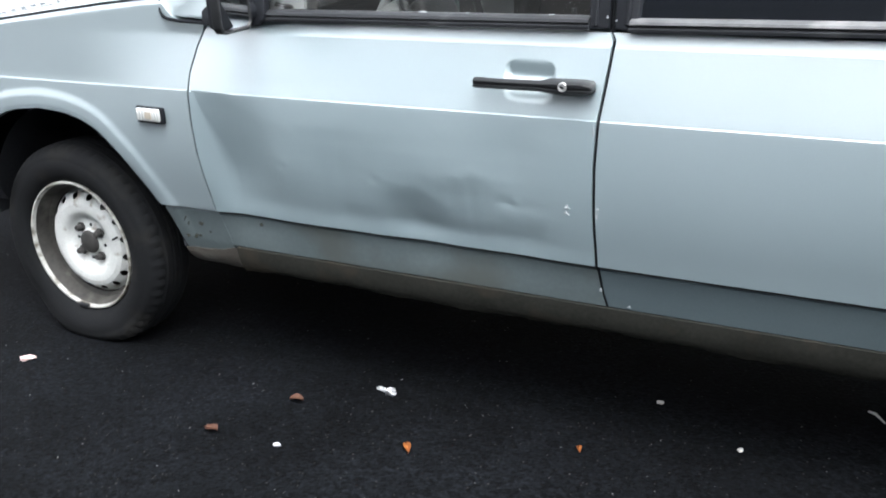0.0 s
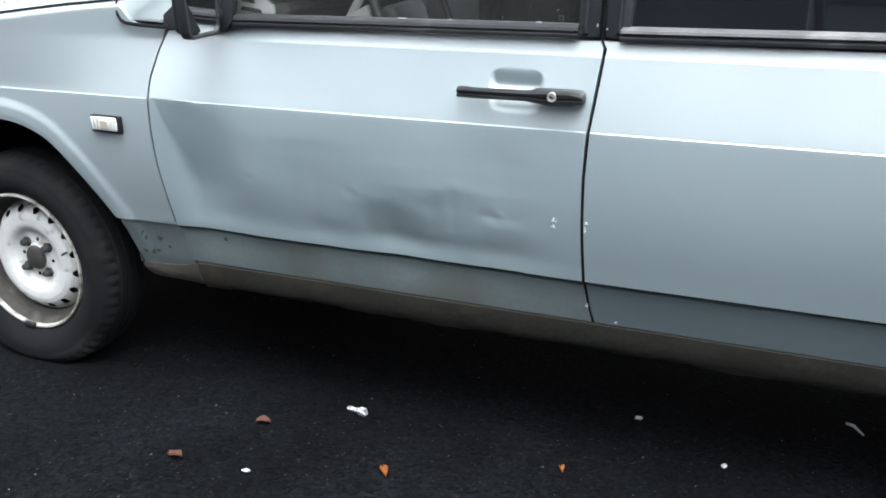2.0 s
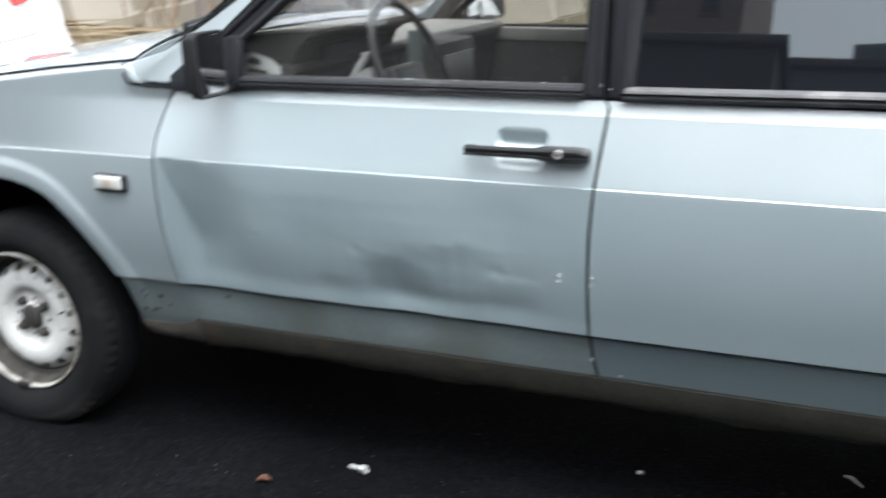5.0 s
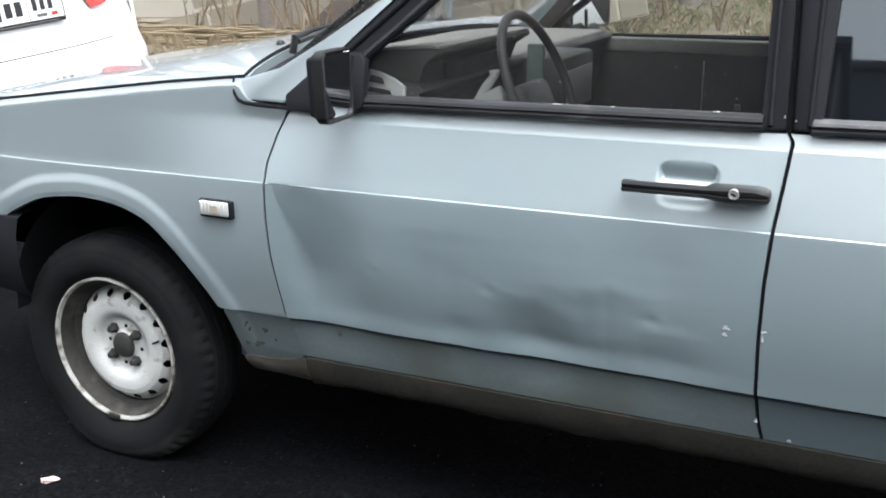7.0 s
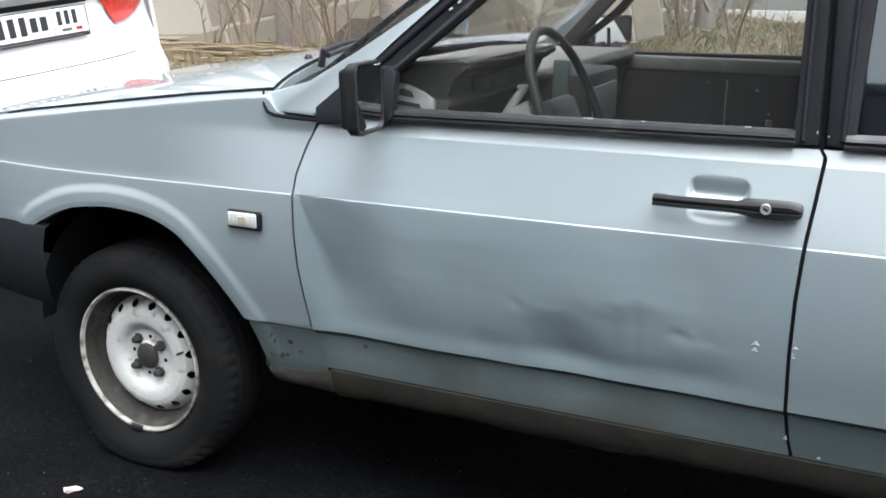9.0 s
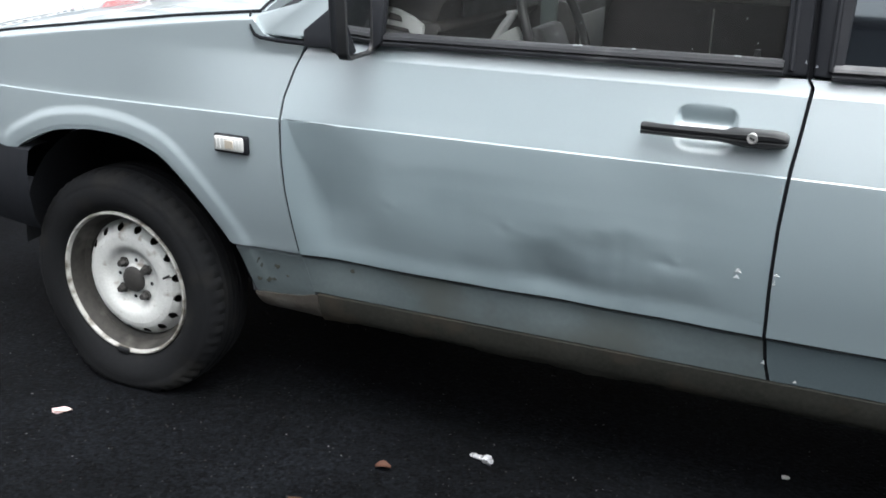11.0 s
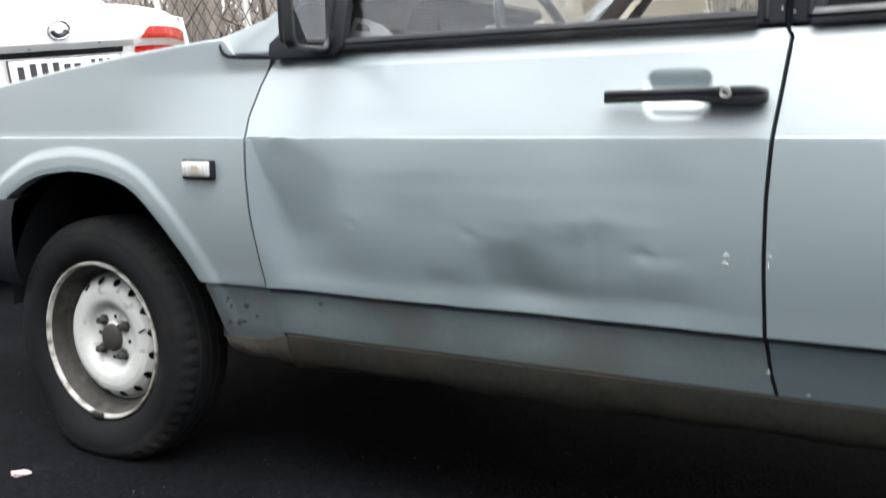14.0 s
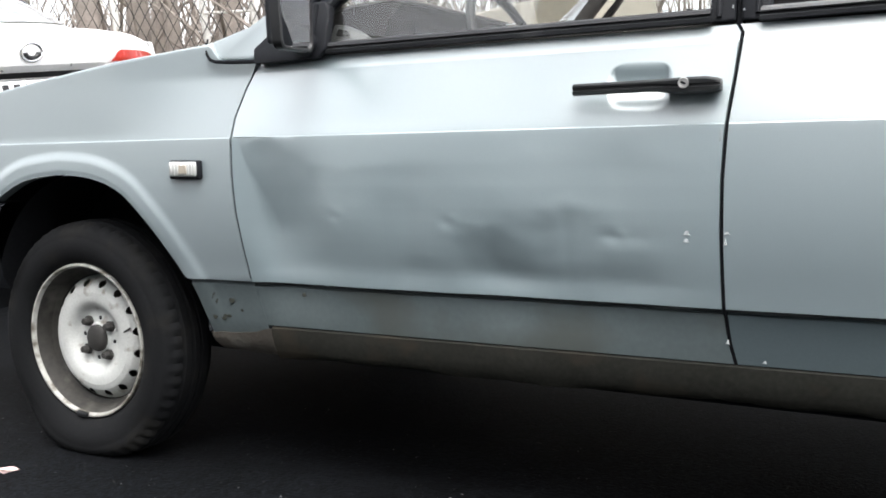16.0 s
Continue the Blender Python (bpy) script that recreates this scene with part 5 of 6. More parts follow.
# ---------------------------------------------------------------- the white saloon parked ahead
def build_saloon():
    u = Vector((0.13, 0.9915, 0.0))
    yaw = math.degrees(math.atan2(u.y, u.x))
    car = thing("saloon_car", "white saloon car parked ahead, seen from behind", "car", m=pose(-1.636, 1.436, 0.085, 0, -5.3, yaw))
    prof = [(0.16, 0.20), (0.06, 0.25), (0.02, 0.33), (0.0, 0.42), (0.0, 0.54), (0.012, 0.615), (0.030, 0.655), (0.036, 0.665), (0.046, 0.70), (0.075, 0.775), (0.086, 0.84), (0.086, 0.905), (0.070, 0.935),
            (0.056, 0.97), (0.054, 1.02), (0.062, 1.05), (0.085, 1.075), (0.14, 1.095), (0.30, 1.120), (0.52, 1.140)]
    cabin = [(0.52, 1.140), (0.75, 1.275), (1.00, 1.400), (1.25, 1.470), (1.60, 1.500), (2.10, 1.505), (2.50, 1.470), (2.85, 1.360), (3.20, 1.200), (3.45, 1.085)]
    nose = [(3.45, 1.085), (3.80, 1.045), (4.30, 0.98), (4.62, 0.88), (4.76, 0.70), (4.80, 0.48), (4.74, 0.24)]
    zs = 1.03

    def place(s, z, a):
        """Body point: s metres from the tail, height z, a across from -1 to 1."""
        half = 0.91 - 0.02 * smooth(0.75, 1.05, z)
        if z > 1.05 and 0.3 < s < 3.6:
            half -= 0.26 * smooth(1.10, 1.50, z) + 0.06
        bow = abs(a) ** 3.2
        front = 1 if s < 2.4 else -1
        return (a * half, s + front * 0.34 * bow * (0.92 if z < 0.6 else 1.0), (z - 0.055 * abs(a) ** 6 * (0.9 < z)) * zs)

    na = 41

    def sheet(rows, a0=-1.0, a1=1.0, out=0.0, n=na):
        def at(i, j):
            s, z = rows[i]
            x, y, zz = place(s, z, a0 + (a1 - a0) * j / (n - 1))
            return (x, y - out, zz)
        return grid(at, len(rows), n)

    def between(rows, z0, z1, n):
        zz = [r[1] for r in rows]
        ss = [r[0] for r in rows]
        return [(float(np.interp(z, zz, ss)), z) for z in np.linspace(z0, z1, n)]

    body = part("body", sheet(prof), WHITE, car, "glossy white rear bodywork")
    part("cabin_shell", sheet(cabin), WHITE, car)
    part("bonnet", sheet(nose), WHITE, car)
    rear = [(0.56, 1.168), (0.75, 1.280), (0.98, 1.392), (1.14, 1.440)]
    part("rear_window", sheet(rear, -0.80, 0.80, 0.006), PALEGLASS, car, "rear window, the pale sky's reflection put into its colour")
    part("windscreen", sheet([(2.62, 1.440), (2.85, 1.368), (3.20, 1.208), (3.38, 1.125)], -0.82, 0.82, -0.008), TINT, car)
    # flanks
    for sgn in (-1, 1):
        xs = np.linspace(0.352, 4.45, 60)

        def flank(i, j):
            x = float(xs[i])
            top = float(np.interp(x, [0.3, 0.5, 3.4, 4.45], [1.04, 1.07, 1.05, 0.90]))
            zb = 0.20
            for c in (1.05, 3.85):
                if abs(x - c) < 0.37:
                    zb = max(zb, 0.32 + math.sqrt(0.37 ** 2 - (x - c) ** 2))
            z = zb + (top - zb) * j / 14
            w = 0.905 - 0.05 * abs((z - 0.62) / 0.45) ** 2 - 0.05 * smooth(3.9, 4.5, x)
            return (sgn * w, x, z * zs)

        part("flank", grid(flank, 60, 15, 0.02, (-sgn, 0, 0)), WHITE, car)
        win = [(0.85, 1.08), (1.35, 1.40), (2.35, 1.42), (3.10, 1.10)]
        part("side_window", prism(win, lambda y, z: (sgn * (0.86 - 0.45 * (z - 1.05)), y, z * zs), lambda y, z: (sgn * (0.80 - 0.45 * (z - 1.05)), y, z * zs), 0.004), TINT, car)
        for c in (1.05, 3.85):
            t = lathe([(0.20, -0.10), (0.24, -0.108), (0.30, -0.10), (0.32, -0.07), (0.32, 0.07), (0.30, 0.10), (0.2, 0.10)], 40)
            part("road_wheel", move(t, pose(sgn * 0.80, c, 0.325, 0, 0, 90)), TYRE, car)
            part("wheel_disc", move(lathe([(0.0005, -0.08), (0.08, -0.085), (0.19, -0.07), (0.205, -0.09)], 32), pose(sgn * 0.80, c, 0.325, 0, 0, 90 if sgn > 0 else -90)), STEEL, car)
        # tail lamp: red wing on the corner with a pale reversing strip above it
        lo, hi = (0.42, 0.955)
        n = 22

        def lamp(z_low, z_high, out):
            def at(i, j):
                a = lo + (hi - lo) * i / (n - 1)
                f = j / 8
                z0, z1 = z_low(a), z_high(a)
                z = z0 + (z1 - z0) * f
                s = float(np.interp(z, [r[1] for r in prof], [r[0] for r in prof]))
                x, y, zz = place(s, z, sgn * a)
                return (x, y - out * math.sin(math.pi * min(1, max(0.04, i / (n - 1)))) ** 0.3, zz)
            return grid(at, n, 9)

        low = lambda a: 0.90 - 0.105 * smooth(0.43, 0.50, a) + 0.075 * smooth(0.52, 0.94, a)
        tl = part("tail_lamp", lamp(low, lambda a: 0.925, 0.016), REDLENS, car, "red tail lamp wrapping the corner")
        part("reversing_lens", lamp(lambda a: 0.927, lambda a: 0.955, 0.013), LENS, tl, "clear middle strip")
        part("upper_lens", lamp(lambda a: 0.957, lambda a: 0.957 + 0.052 * smooth(0.44, 0.52, a), 0.016), REDLENS, tl, "red upper strip")
    dark = part("plate_recess", sheet(between(prof, 0.905, 0.928, 4), -0.345, 0.345, 0.005, 21), HANDLE, car, "dark strip above the number plate")
    part("trim_bar", sheet(between(prof, 0.930, 0.955, 5), -0.40, 0.40, 0.012, 21), SATIN, car, "chrome bar across the boot lid")
    # emblem: plain oval ring
    ov = [(0.050 * math.cos(2 * math.pi * k / 32) - 0.014, 0.047 - 0.006 * math.sin(2 * math.pi * k / 32), 1.008 * zs + 0.036 * math.sin(2 * math.pi * k / 32)) for k in range(32)]
    em = part("emblem", tube(ov, 0.0060, 8, True), CHROME, car, "plain chrome oval badge")
    inner = [(0.030 * math.cos(math.pi * k / 12) - 0.014, 0.044, 1.008 * zs - 0.002 - 0.022 * math.sin(math.pi * k / 12)) for k in range(13)]
    part("emblem_bow", tube(inner, 0.009, 8), HANDLE, em)
    # number plate: bars in place of its characters
    pm = pose(0.012, 0.062, 0.815 * zs + 0.022, 0, 0, 0) @ pose(0, 0, 0, -4)
    pl = part("number_plate", rbox(0.534, 0.008, 0.132, 0.003, 2, pm), INK, car, "black plate holder")
    part("plate_face", rbox(0.520, 0.004, 0.110, 0.002, 1, pm @ pose(0, -0.0045, 0.006)), PLATE, pl, "white plate with black bars")
    for x, w, h in ((-0.215, 0.030, 0.058), (-0.160, 0.030, 0.076), (-0.108, 0.030, 0.076), (-0.056, 0.030, 0.076), (-0.004, 0.032, 0.058), (0.044, 0.032, 0.058), (0.122, 0.022, 0.058), (0.160, 0.022, 0.058), (0.198, 0.022, 0.058)):
        part("bar", rbox(w, 0.0016, h, 0.0004, 1, pm @ pose(x, -0.0068, 0.008 + (0.012 if x > 0.1 else 0))), INK, pl)
    part("divider", rbox(0.002, 0.0016, 0.106, 0.0004, 1, pm @ pose(0.088, -0.0068, 0.006)), INK, pl)
    part("small_bar", rbox(0.050, 0.0016, 0.012, 0.0004, 1, pm @ pose(0.150, -0.0068, -0.030)), STEEL, pl)
    part("flag_bar", rbox(0.030, 0.0016, 0.014, 0.0004, 1, pm @ pose(0.212, -0.0068, -0.030)), REDLENS, pl)
    part("caption_bar", rbox(0.42, 0.0014, 0.006, 0.0004, 1, pm @ pose(0.02, -0.0048, -0.0585)), STEEL, pl)
    # dark grey strip paints the shade line of the bumper crease
    part("crease", sheet([(0.032, 0.6570), (0.0340, 0.6620)], -0.60, 0.60, 0.002, 31), TRIMGREY, car)
    part("underside", box(-0.80, 0.80, 0.25, 4.5, 0.17, 0.45, 0.03), DARK, car)
    return car


build_saloon()


# ---------------------------------------------------------------- verge, wall, fence, trees
def verge_z(x, y):
    n = noise.noise(Vector((x * 0.6, y * 0.6, 0))) * 0.05 + noise.noise(Vector((x * 2.1, y * 2.1, 3))) * 0.02
    rise_in = smooth(4.2, 5.2, y + 0.15 * math.sin(1.3 * x))
    return ground_z(x, y) - 0.06 + rise_in * (0.10 + n) + 0.0


def build_verge():
    xs = np.linspace(-22, 30, 105)
    ys = np.linspace(3.6, 26, 60)
    bm = grid(lambda i, j: (xs[i], ys[j], verge_z(xs[i], ys[j])), len(xs), len(ys))
    tagged(part("verge", bm, SOIL), "bare soil verge under dead leaves", "verge", kind="structure")

    rng = random.Random(4)
    for name, label, material, count, spots, hmin, hmax, lean in (
            ("dry_grass", "dead straw-coloured grass on the verge", STRAW, 5200, ((-8.5, 0.5, 5.0, 13.0), (-8.5, 0.5, 5.0, 13.0), (-3.0, 7.0, 9.0, 22.0)), 0.08, 0.30, 0.9),
            ("green_grass", "thin fresh green grass blades", GREEN, 5200, ((-2.5, 6.0, 9.5, 20.0),), 0.06, 0.22, 0.7)):
        verts, faces = [], []
        for _ in range(count):
            x0, x1, y0, y1 = spots[rng.randrange(len(spots))]
            x, y = rng.uniform(x0, x1), rng.uniform(y0, y1)
            if noise.noise(Vector((x * 0.9, y * 0.9, 9))) < -0.12:
                continue
            z = verge_z(x, y) - 0.01
            h = rng.uniform(hmin, hmax)
            a, b = rng.uniform(0, 6.283), rng.uniform(0.1, lean)
            w = rng.uniform(0.004, 0.009)
            tip = (x + math.cos(a) * h * b, y + math.sin(a) * h * b, z + h * (1 - 0.45 * b))
            k = len(verts)
            verts += [(x - w * math.sin(a), y + w * math.cos(a), z), (x + w * math.sin(a), y - w * math.cos(a), z),
                      (x + math.cos(a) * h * b * 0.4 + w * 0.6, y + math.sin(a) * h * b * 0.4, z + h * 0.55), tip]
            faces += [(k, k + 1, k + 2), (k, k + 2, k + 3)]
        me = bpy.data.meshes.new(name)
        me.from_pydata(verts, [], faces)
        me.materials.append(material)
        tagged(new(name, me), label, "grass", kind="stuff")


build_verge()

# the sloping wall of big concrete blocks: along its length, up its face
WALL_M = Matrix.Translation((-6.1, 8.35, 0.62)) @ pose(0, 0, 0, 0, 0, 24.0) @ pose(0, 0, 0, 0, -11.5, 0)


def build_wall():
    core = box(-4.0, 5.2, 0.0, 0.42, -1.30, 1.06, 0.01, 1)
    wall = tagged(part("wall_1", move(core, WALL_M), MORTAR), "wall of large weathered concrete blocks with pale joints", "wall", kind="structure")
    rng = random.Random(7)
    sizes = {}
    for c in range(4):
        x = -4.0 - (0.0, 0.52, 0.2, 0.66)[c]
        z = -1.30 + 0.59 * c
        while x < 5.2:
            w = (1.18, 0.88, 1.18)[rng.randrange(3)]
            a, b = max(x, -4.0), min(x + w, 5.2)
            if b - a > 0.1:
                key = round(b - a, 3)
                if key not in sizes:
                    bm = rbox(b - a - 0.022, 0.16, 0.565, 0.012, 1)
                    me = bpy.data.meshes.new("block")
                    bm.to_mesh(me)
                    bm.free()
                    me.materials.append(CONCRETE)
                    sizes[key] = me
                ob = new("block", sizes[key])
                ob.parent = wall
                ob.matrix_local = WALL_M @ pose((a + b) / 2, 0.075 + rng.uniform(-0.006, 0.006), z + 0.295, 0, 0, rng.uniform(-0.3, 0.3))
            x += w
    far = part("wall_2", box(-6.0, 22.0, 24.2, 24.6, -0.1, 3.4, 0.02, 1), GREYWALL)
    tagged(far, "long plain grey concrete wall beyond the verge", "wall", kind="structure")
    kerb = part("kerb", box(-5.0, 22.0, 22.0, 22.2, -0.1, 0.27, 0.015), POST)
    tagged(kerb, "pale painted kerb across the verge", "kerb", kind="structure")


GREYWALL = mat("grey_concrete", (0.27, 0.28, 0.27), 0.9, 0.0, 0.12, 0.7, 20.0, stain=(0.20, 0.21, 0.20), stain_scale=0.8)
build_wall()


def crooked(rng, start, way, length, r0, r1, n=7, wob=0.12):
    pts, p, d = [], Vector(start), Vector(way).normalized()
    for i in range(n):
        pts.append(p.copy())
        d = (d + Vector((rng.uniform(-wob, wob), rng.uniform(-wob, wob), rng.uniform(-wob * 0.4, wob * 0.6)))).normalized()
        p = p + d * length / (n - 1)
    return pts, [r0 + (r1 - r0) * (i / (n - 1)) for i in range(n)]


def tree(rng, x, y, r, h, lean, label, group="trees behind the fence"):
    z = verge_z(x, y) - 0.1
    t = thing("tree", label, "tree", group)
    pts, rad = crooked(rng, (x, y, z), (lean, 0, 1), h, r, r * 0.45, 9, 0.05)
    part("trunk", tube(pts, rad, 12), BARK, t)
    bm = bmesh.new()
    for _ in range(16):
        k = rng.randrange(2, 9)
        a = rng.uniform(0, 6.283)
        bp, br = crooked(rng, pts[k], (math.cos(a), math.sin(a), rng.uniform(0.5, 1.3)), rng.uniform(0.8, 2.2), r * 0.22, 0.008, 6, 0.25)
        tube(bp, br, 5, bm=bm)
        for q in bp[2:]:
            a2 = rng.uniform(0, 6.283)
            tp, tr = crooked(rng, q, (math.cos(a2), math.sin(a2), rng.uniform(0.1, 0.9)), rng.uniform(0.3, 0.9), 0.010, 0.003, 4, 0.3)
            tube(tp, tr, 4, bm=bm)
    part("crown", bm, BARK, t, "bare leafless branches")


def shrub(rng, x, y, count, h, label, spread=0.3):
    z = verge_z(x, y) - 0.03
    s = thing("shrub", label, "shrub", "bare shrubs by the wall")
    for _ in range(count):
        a = rng.uniform(0, 6.283)
        px, py = x + rng.uniform(-spread, spread) * 0.6, y + rng.uniform(-spread, spread) * 0.6
        pts, rad = crooked(rng, (px, py, z), (0.35 * math.cos(a), 0.35 * math.sin(a), 1), h * rng.uniform(0.5, 1.1), rng.uniform(0.010, 0.022), 0.004, 8, 0.16)
        bm = tube(pts, rad, 6)
        for q in pts[3:7]:
            a2 = rng.uniform(0, 6.283)
            tp, tr = crooked(rng, q, (math.cos(a2), math.sin(a2), 0.9), h * rng.uniform(0.15, 0.4), 0.007, 0.002, 4, 0.25)
            tube(tp, tr, 4, bm=bm)
        part("stem", bm, TWIG, s)


def build_plants():
    rng = random.Random(11)
    # trunks rising in front of and behind the wall
    for x, y, r, h, lean in ((-4.75, 7.75, 0.20, 6.0, -0.05), (-3.45, 8.0, 0.26, 6.0, -0.06), (-7.9, 10.2, 0.22, 7.0, -0.08), (-9.3, 10.6, 0.16, 7.0, -0.1), (-6.9, 11.4, 0.28, 7.0, -0.12),
                             (-10.6, 10.0, 0.24, 7.0, -0.06), (-8.6, 12.6, 0.30, 8.0, -0.1), (-5.6, 11.9, 0.24, 7.0, -0.1), (-11.6, 12.0, 0.26, 8.0, -0.1), (-7.3, 14.5, 0.22, 8.0, -0.1), (-9.9, 14.0, 0.2, 8.0, 0.05),
                             (-4.4, 13.4, 0.22, 7.0, -0.1), (-12.8, 13.5, 0.22, 8.0, -0.05), (0.8, 15.5, 0.14, 6.0, 0.05), (-2.0, 17.0, 0.2, 7.0, 0.0)):
        tree(rng, x, y, r, h, lean, "bare grey-brown tree trunk with leafless branches")
    for x, y, n, h in ((-4.95, 7.2, 7, 1.5), (-4.35, 7.4, 8, 1.7), (-3.75, 7.3, 7, 1.6), (-5.6, 7.4, 4, 0.7), (-6.35, 7.0, 3, 0.6), (-3.0, 7.7, 6, 1.8), (-2.2, 8.4, 6, 1.6),
                       (-0.6, 12.5, 7, 1.4), (1.2, 14.0, 6, 1.2), (-1.7, 13.5, 6, 1.5), (3.0, 13.0, 6, 1.1), (0.2, 11.5, 5, 0.9)):
        shrub(rng, x, y, n, h, "leafless tan shrub stems beside the wall")
    # cut dry stems lying at the foot of the wall
    bm = bmesh.new()
    for _ in range(150):
        x, y = rng.uniform(-8.0, -3.4), rng.uniform(6.3, 7.6)
        a = rng.gauss(0.42, 0.18)
        L = rng.uniform(0.5, 1.6)
        z = verge_z(x, y) + rng.uniform(0.0, 0.14)
        tube([(x, y, z), (x + L / 2 * math.cos(a), y + L / 2 * math.sin(a), z + rng.uniform(0, 0.05)), (x + L * math.cos(a), y + L * math.sin(a), z + rng.uniform(-0.02, 0.05))],
             [rng.uniform(0.008, 0.02)] * 2 + [0.006], 5, bm=bm)
    tagged(part("brushwood", bm, STRAW), "heap of cut dry stems lying on the verge", "brushwood", kind="stuff")


build_plants()


# low mound added for the dark patch of ground at the wall's end
def build_bank():
    EARTH = mat("dark_brown_ground", (0.050, 0.040, 0.032), 0.95, 0.0, 0.35, 5.0, 40.0, bump=0.02, bump_scale=18)
    xs, ys = np.linspace(-4.60, -2.6, 36), np.linspace(7.30, 9.1, 36)

    def at(i, j):
        x, y = float(xs[i]), float(ys[j])
        h = math.exp(-((x + 3.62) / 0.72) ** 4 - ((y - 8.1) / 0.55) ** 4)
        return (x, y, verge_z(x, y) - 0.03 + h * (0.50 + 0.14 * noise.noise(Vector((x * 3.0, y * 3.0, 2.0)))))

    tagged(part("bank", grid(at, 36, 36), EARTH), "low dark brown bank under the trees", "bank", kind="structure")


def build_wire_frame():
    BLUE = mat("pale_blue_paint", (0.30, 0.48, 0.66), 0.5, 0.0, 0.15, 20.0, 200.0)
    PALE = mat("white_wire", (0.66, 0.70, 0.74), 0.5, 0.0, 0.1, 20.0, 200.0)
    w = thing("wire_frame", "pale blue wire frame leaning by a tree", "frame")
    hoop = [(-3.44, 7.82, 0.22), (-3.42, 7.84, 0.70), (-3.32, 7.86, 0.92), (-3.08, 7.90, 1.04), (-2.84, 7.94, 0.98), (-2.74, 7.96, 0.70), (-2.72, 7.96, 0.22)]
    part("hoop", tube(hoop, 0.016, 8), BLUE, w, "pale blue bent hoop")
    for k in range(6):
        x = -3.36 + 0.115 * k
        part("wire", tube([(x, 7.85 + 0.12 * (x + 3.36), 0.22), (x + 0.13, 7.87 + 0.12 * (x + 3.36), 0.90)], 0.006, 6), PALE, w)
        part("wire", tube([(x + 0.10, 7.86 + 0.12 * (x + 3.36), 0.22), (x - 0.02, 7.86 + 0.12 * (x + 3.36), 0.86)], 0.006, 6), BLUE, w)


build_bank()
build_wire_frame()


def build_thicket():
    rng = random.Random(31)
    bm = bmesh.new()
    for _ in range(950):
        x, y = rng.uniform(-21.0, -1.5), rng.uniform(10.6, 20.0)
        pts, rad = crooked(rng, (x, y, verge_z(x, y) + rng.uniform(0, 1.0)), (rng.uniform(-0.5, 0.3), rng.uniform(-0.2, 0.2), 1), rng.uniform(2.0, 5.5), rng.uniform(0.010, 0.050), 0.006, 7, 0.22)
        tube(pts, rad, 5, bm=bm)
    tagged(part("thicket", bm, BARK), "dense tangle of bare branches behind the fence", "thicket", kind="stuff")


build_thicket()


def build_fence():
    fm = Matrix.Translation((-6.6, 9.3, 1.25)) @ pose(0, 0, 0, 0, 0, 24.0)
    f = thing("mesh_fence", "rusty diamond wire fence between whitewashed posts", "fence")
    rng = random.Random(3)
    cw, ch, x0, x1, z1 = 0.155, 0.30, -5.0, 5.0, 1.9
    bm = bmesh.new()
    n = int((x1 - x0) / cw)
    rows = int(z1 / ch * 2)
    for s in (1, -1):
        for k in range(-rows, n + rows):
            pts = []
            for j in range(rows + 1):
                x = x0 + k * cw + s * j * cw / 2
                if x0 <= x <= x1:
                    pts.append(fm @ Vector((x + 0.012 * math.sin(5.1 * x + j), 0.01 * s + 0.02 * math.sin(1.7 * x), j * ch / 2)))
            if len(pts) > 1:
                tube(pts, 0.0065, 4, bm=bm)
    part("wire_mesh", bm, WIRE, f, "dark wire lattice", smooth=False)
    for x in (-3.6, -2.1, -0.85, -0.15, 1.5, 3.4):
        p = fm @ Vector((x, 0.06, 0))
        bm = tube([p + Vector((0.10, 0.04, -1.4)), p + Vector((0, 0, 0.4)), p + Vector((-0.10, -0.05, 1.3)), p + Vector((-0.17, -0.08, 2.1))], [0.055, 0.052, 0.050, 0.048], 8)
        part("post", bm, POST, f, "whitewashed leaning post")
    a, b = fm @ Vector((-0.93, 0.03, 1.22)), fm @ Vector((-0.2, 0.03, 1.24))
    part("cross_rail", tube([a, b], 0.022, 8), POST, f)


build_fence()


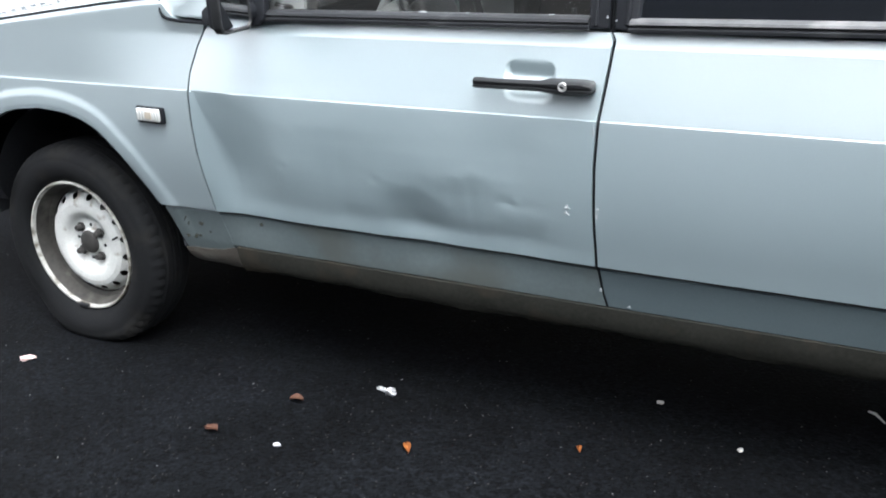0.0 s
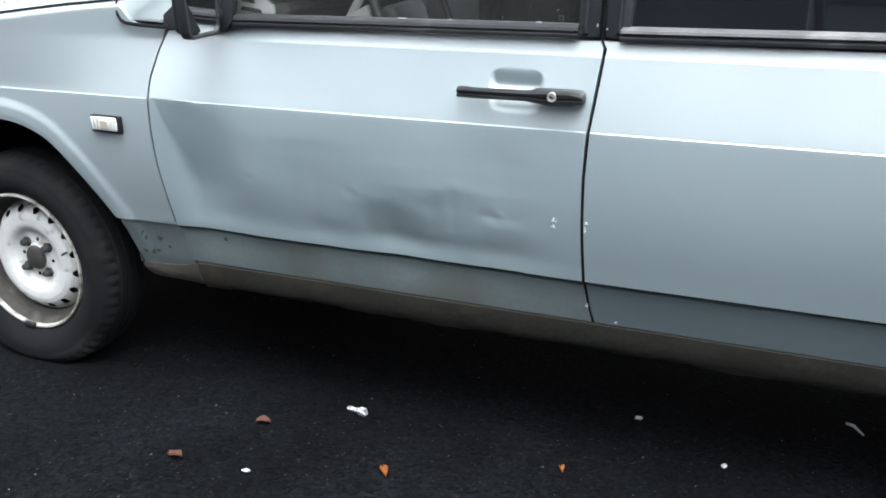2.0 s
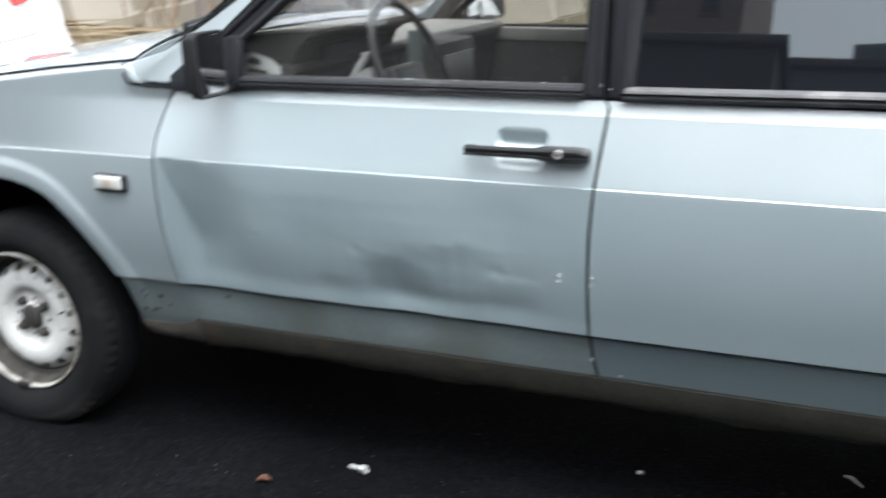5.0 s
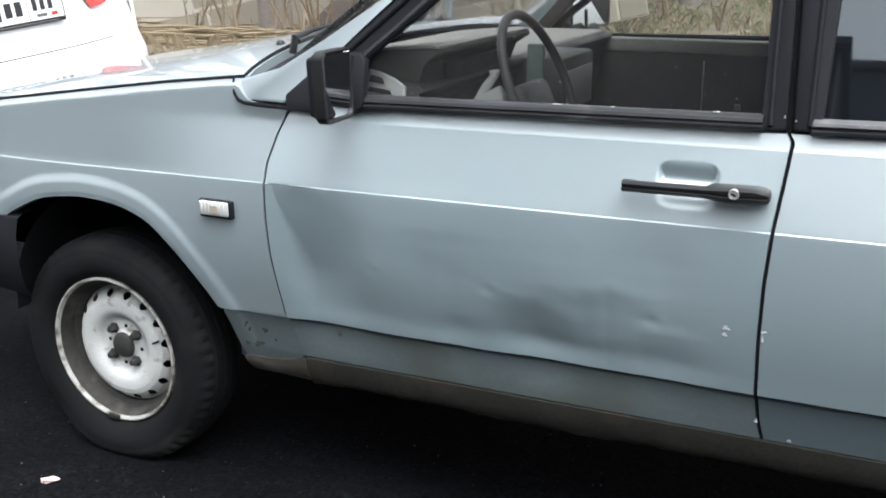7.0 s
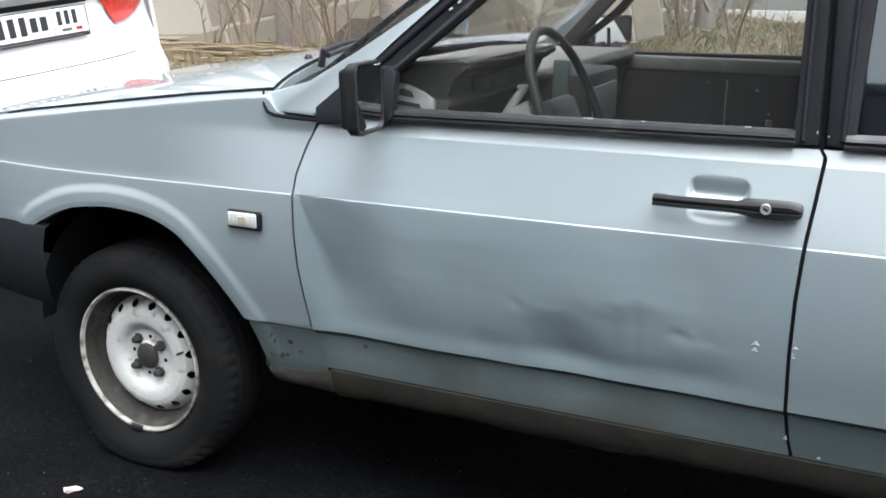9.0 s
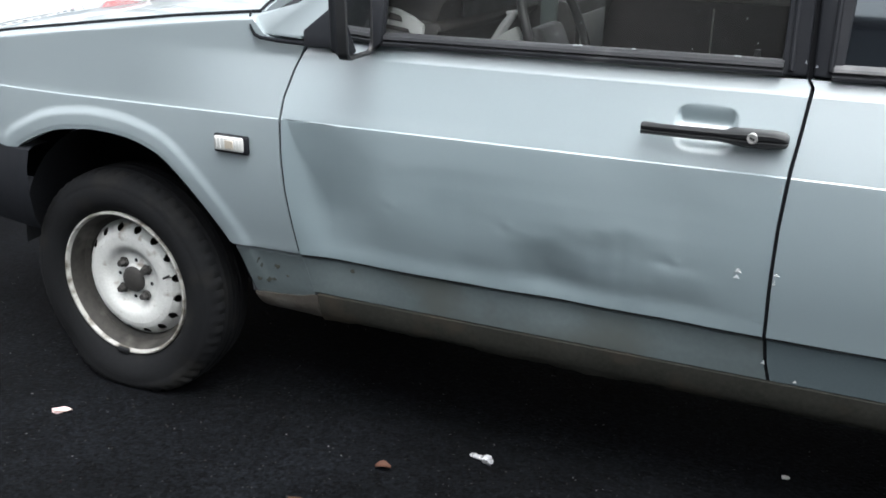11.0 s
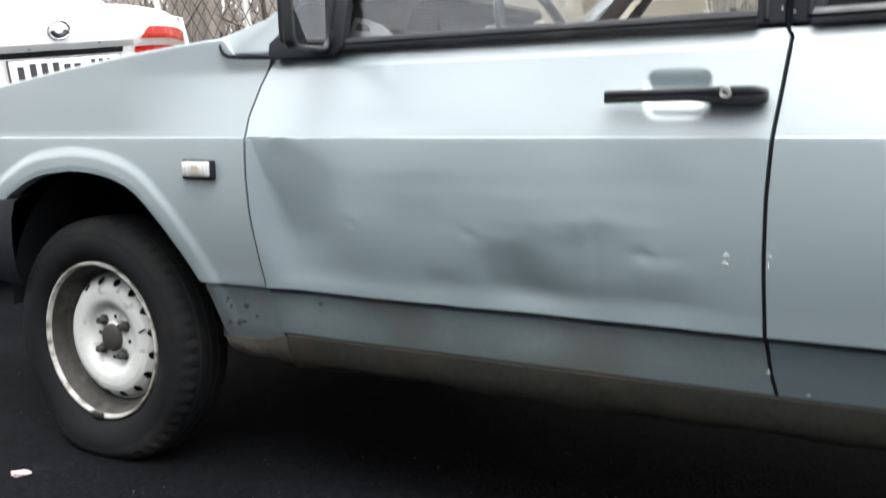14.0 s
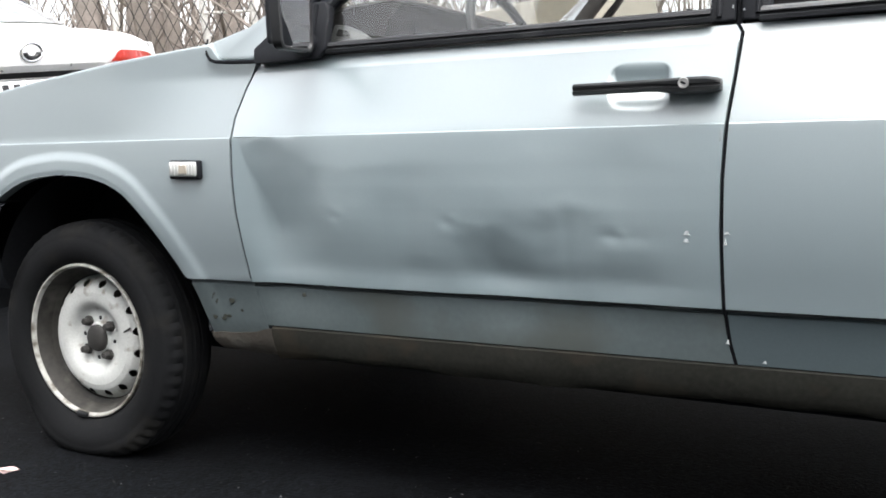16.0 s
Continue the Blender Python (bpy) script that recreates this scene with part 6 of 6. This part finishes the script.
# ---------------------------------------------------------------- buildings across the street
def build_street():
    def block(name, label, x0, x1, y0, y1, h, material, cols, rows, z0=1.2, dz=3.0, half=0.7):
        b = thing(name, label, "building")
        part("wall", box(x0, x1, y0, y1, -0.2, h, 0.05, 1), material, b)
        part("roof", box(x0 - 0.2, x1 + 0.2, y0 - 0.2, y1 + 0.2, h, h + 0.25, 0.03, 1), DARKB, b)
        for r in range(rows):
            for c in range(cols):
                x = x0 + (x1 - x0) * (c + 0.5) / cols
                z = z0 + dz * r
                w = part("window", box(x - half, x + half, y1 - 0.04, y1 + 0.05, z, z + 2.1 * half, 0.02, 1), POST if half > 0.5 else material, b)
                part("pane", box(x - half + 0.08, x + half - 0.08, y1 + 0.045, y1 + 0.06, z + 0.08, z + 2.1 * half - 0.08, 0.0), TINT if half > 0.5 else DARKB, w)
        return b

    block("dark_house", "dark brown building across the street", -16.0, 0.40, -30.0, -20.0, 12.0, DARKB, 4, 3)
    block("brown_tower", "tall brown apartment block behind the dark house", -16.0, -1.75, -44.0, -31.0, 35.0, BRICKB, 6, 11, half=0.4)
    low = block("grey_house", "grey building with a roof shed across the street", 0.5, 44.0, -34.0, -24.0, 13.55, GREYB, 8, 3)
    shed = [(2.05, 13.7), (2.05, 14.45), (4.4, 14.65), (5.3, 14.05), (5.3, 13.7)]
    part("roof_shed", prism(shed, lambda x, z: (x, -24.2, z), lambda x, z: (x, -28.0, z), 0.03), GREYB, low, "roof shed with louvres")
    for k in range(4):
        part("louvre", box(3.3 + 0.32 * k, 3.42 + 0.32 * k, -24.22, -24.15, 13.75, 14.35, 0.01, 1), DARKB, low)


build_street()


# ---------------------------------------------------------------- litter on the asphalt
def build_litter():
    rng = random.Random(21)
    FOIL = mat("crumpled_foil", (0.55, 0.56, 0.57), 0.3, 0.5, 0.2, 60.0, 300.0, bump=0.004, bump_scale=120)
    PEB = mat("pale_pebble", (0.55, 0.53, 0.50), 0.8, 0.0, 0.2, 60.0, 300.0)
    GRIT = mat("grey_grit", (0.11, 0.112, 0.112), 0.9, 0.0, 0.3, 60.0, 300.0)
    LEAFO = mat("orange_leaf", (0.42, 0.15, 0.035), 0.6, 0.0, 0.25, 60.0, 300.0)
    LEAFB = mat("brown_leaf", (0.13, 0.058, 0.034), 0.7, 0.0, 0.25, 60.0, 300.0)
    PINK = mat("pink_scrap", (0.75, 0.55, 0.52), 0.6, 0.0, 0.2, 60.0, 300.0)

    def scrap(x, y, sx, sy, sz, material, name, label, category, turn=0.0, rough=0.5):
        bm = bmesh.new()
        bmesh.ops.create_icosphere(bm, subdivisions=2, radius=1.0)
        off = Vector((x * 31, y * 17, 0))
        for v in bm.verts:
            v.co *= 1 + rough * noise.noise(v.co * 1.3 + off)
        zmin = min(v.co.z for v in bm.verts)
        ob = part(name, move(bm, pose(x, y, -zmin * sz, 0, 0, turn) @ Matrix.Diagonal((sx, sy, sz, 1))), material, None, "", False)
        return tagged(ob, label, category)

    def leaf(x, y, length, width, material, turn, label):
        def at(i, j):
            f, s = i / 8, (j - 3) / 3
            w = width * math.sin(math.pi * min(0.98, 0.05 + 0.93 * f)) ** 0.8
            return (length * (f - 0.5), s * w / 2, 0.003 + 0.006 * s * s + 0.006 * math.sin(2.5 * f + x * 9) ** 2)
        bm = grid(at, 9, 7)
        bmesh.ops.solidify(bm, geom=bm.faces[:], thickness=0.0008)
        return tagged(part("fallen_leaf", move(bm, pose(x, y, 0.0, 0, 0, turn)), material), label, "leaf", "fallen leaves")

    f = thing("foil_scrap", "crumpled silver foil scrap lying on the asphalt", "litter")
    for dx, dy, sx, sy, sz in ((0.012, -0.004, 0.013, 0.011, 0.010), (-0.006, 0.004, 0.016, 0.008, 0.006), (-0.024, 0.008, 0.010, 0.007, 0.005)):
        bm = bmesh.new()
        bmesh.ops.create_icosphere(bm, subdivisions=2, radius=1.0)
        for v in bm.verts:
            v.co *= 1 + 0.7 * noise.noise(v.co * 1.6 + Vector((dx * 900, dy * 700, 0)))
        part("fold", move(bm, pose(0.931 + dx, 0.095 + dy, sz * 0.85) @ Matrix.Diagonal((sx, sy, sz, 1))), FOIL, f, "", False)
    leaf(0.748, -0.030, 0.034, 0.024, LEAFB, 20, "curled brown leaf on the asphalt")
    leaf(0.648, -0.224, 0.042, 0.026, LEAFB, -10, "flat brown leaf on the asphalt")
    leaf(1.100, -0.104, 0.036, 0.017, LEAFO, -50, "bright orange leaf on the asphalt")
    leaf(1.444, 0.047, 0.020, 0.012, LEAFO, -60, "small orange leaf on the asphalt")
    scrap(-0.052, -0.156, 0.018, 0.009, 0.006, PINK, "paper_scrap", "pale pink paper scrap on the asphalt", "litter", 25, 1.1)
    scrap(1.545, 0.318, 0.009, 0.006, 0.004, PEB, "pebble", "small pale pebble under the car", "pebble", 10)
    scrap(1.757, 0.193, 0.007, 0.006, 0.004, PEB, "pebble", "small pale pebble under the car", "pebble", 40)
    scrap(0.827, -0.215, 0.010, 0.005, 0.005, FOIL, "foil_flake", "tiny shiny foil flake on the asphalt", "litter", 30)
    tw = tube([(1.985, 0.47, 0.006), (2.0, 0.46, 0.009), (2.022, 0.432, 0.006)], [0.003, 0.004, 0.002], 6)
    tagged(part("twig", tw, POST), "short pale twig under the car", "twig")
    verts, faces = [], []
    for _ in range(700):
        x, y = rng.uniform(-0.9, 3.2), rng.uniform(-0.9, 0.6)
        r = rng.choice((0.0010, 0.0012, 0.0014, 0.0022)) * rng.uniform(0.7, 1.2)
        k = len(verts)
        for a in range(4):
            t = 1.57 * a + rng.uniform(-0.4, 0.4)
            verts.append((x + r * math.cos(t), y + r * math.sin(t), 0.0004))
        verts.append((x, y, r * 0.9))
        faces += [(k + a, k + (a + 1) % 4, k + 4) for a in range(4)]
    me = bpy.data.meshes.new("grit")
    me.from_pydata(verts, [], faces)
    me.materials.append(GRIT)
    tagged(new("grit", me), "loose pale grit scattered over the asphalt", "grit", kind="stuff")


build_litter()
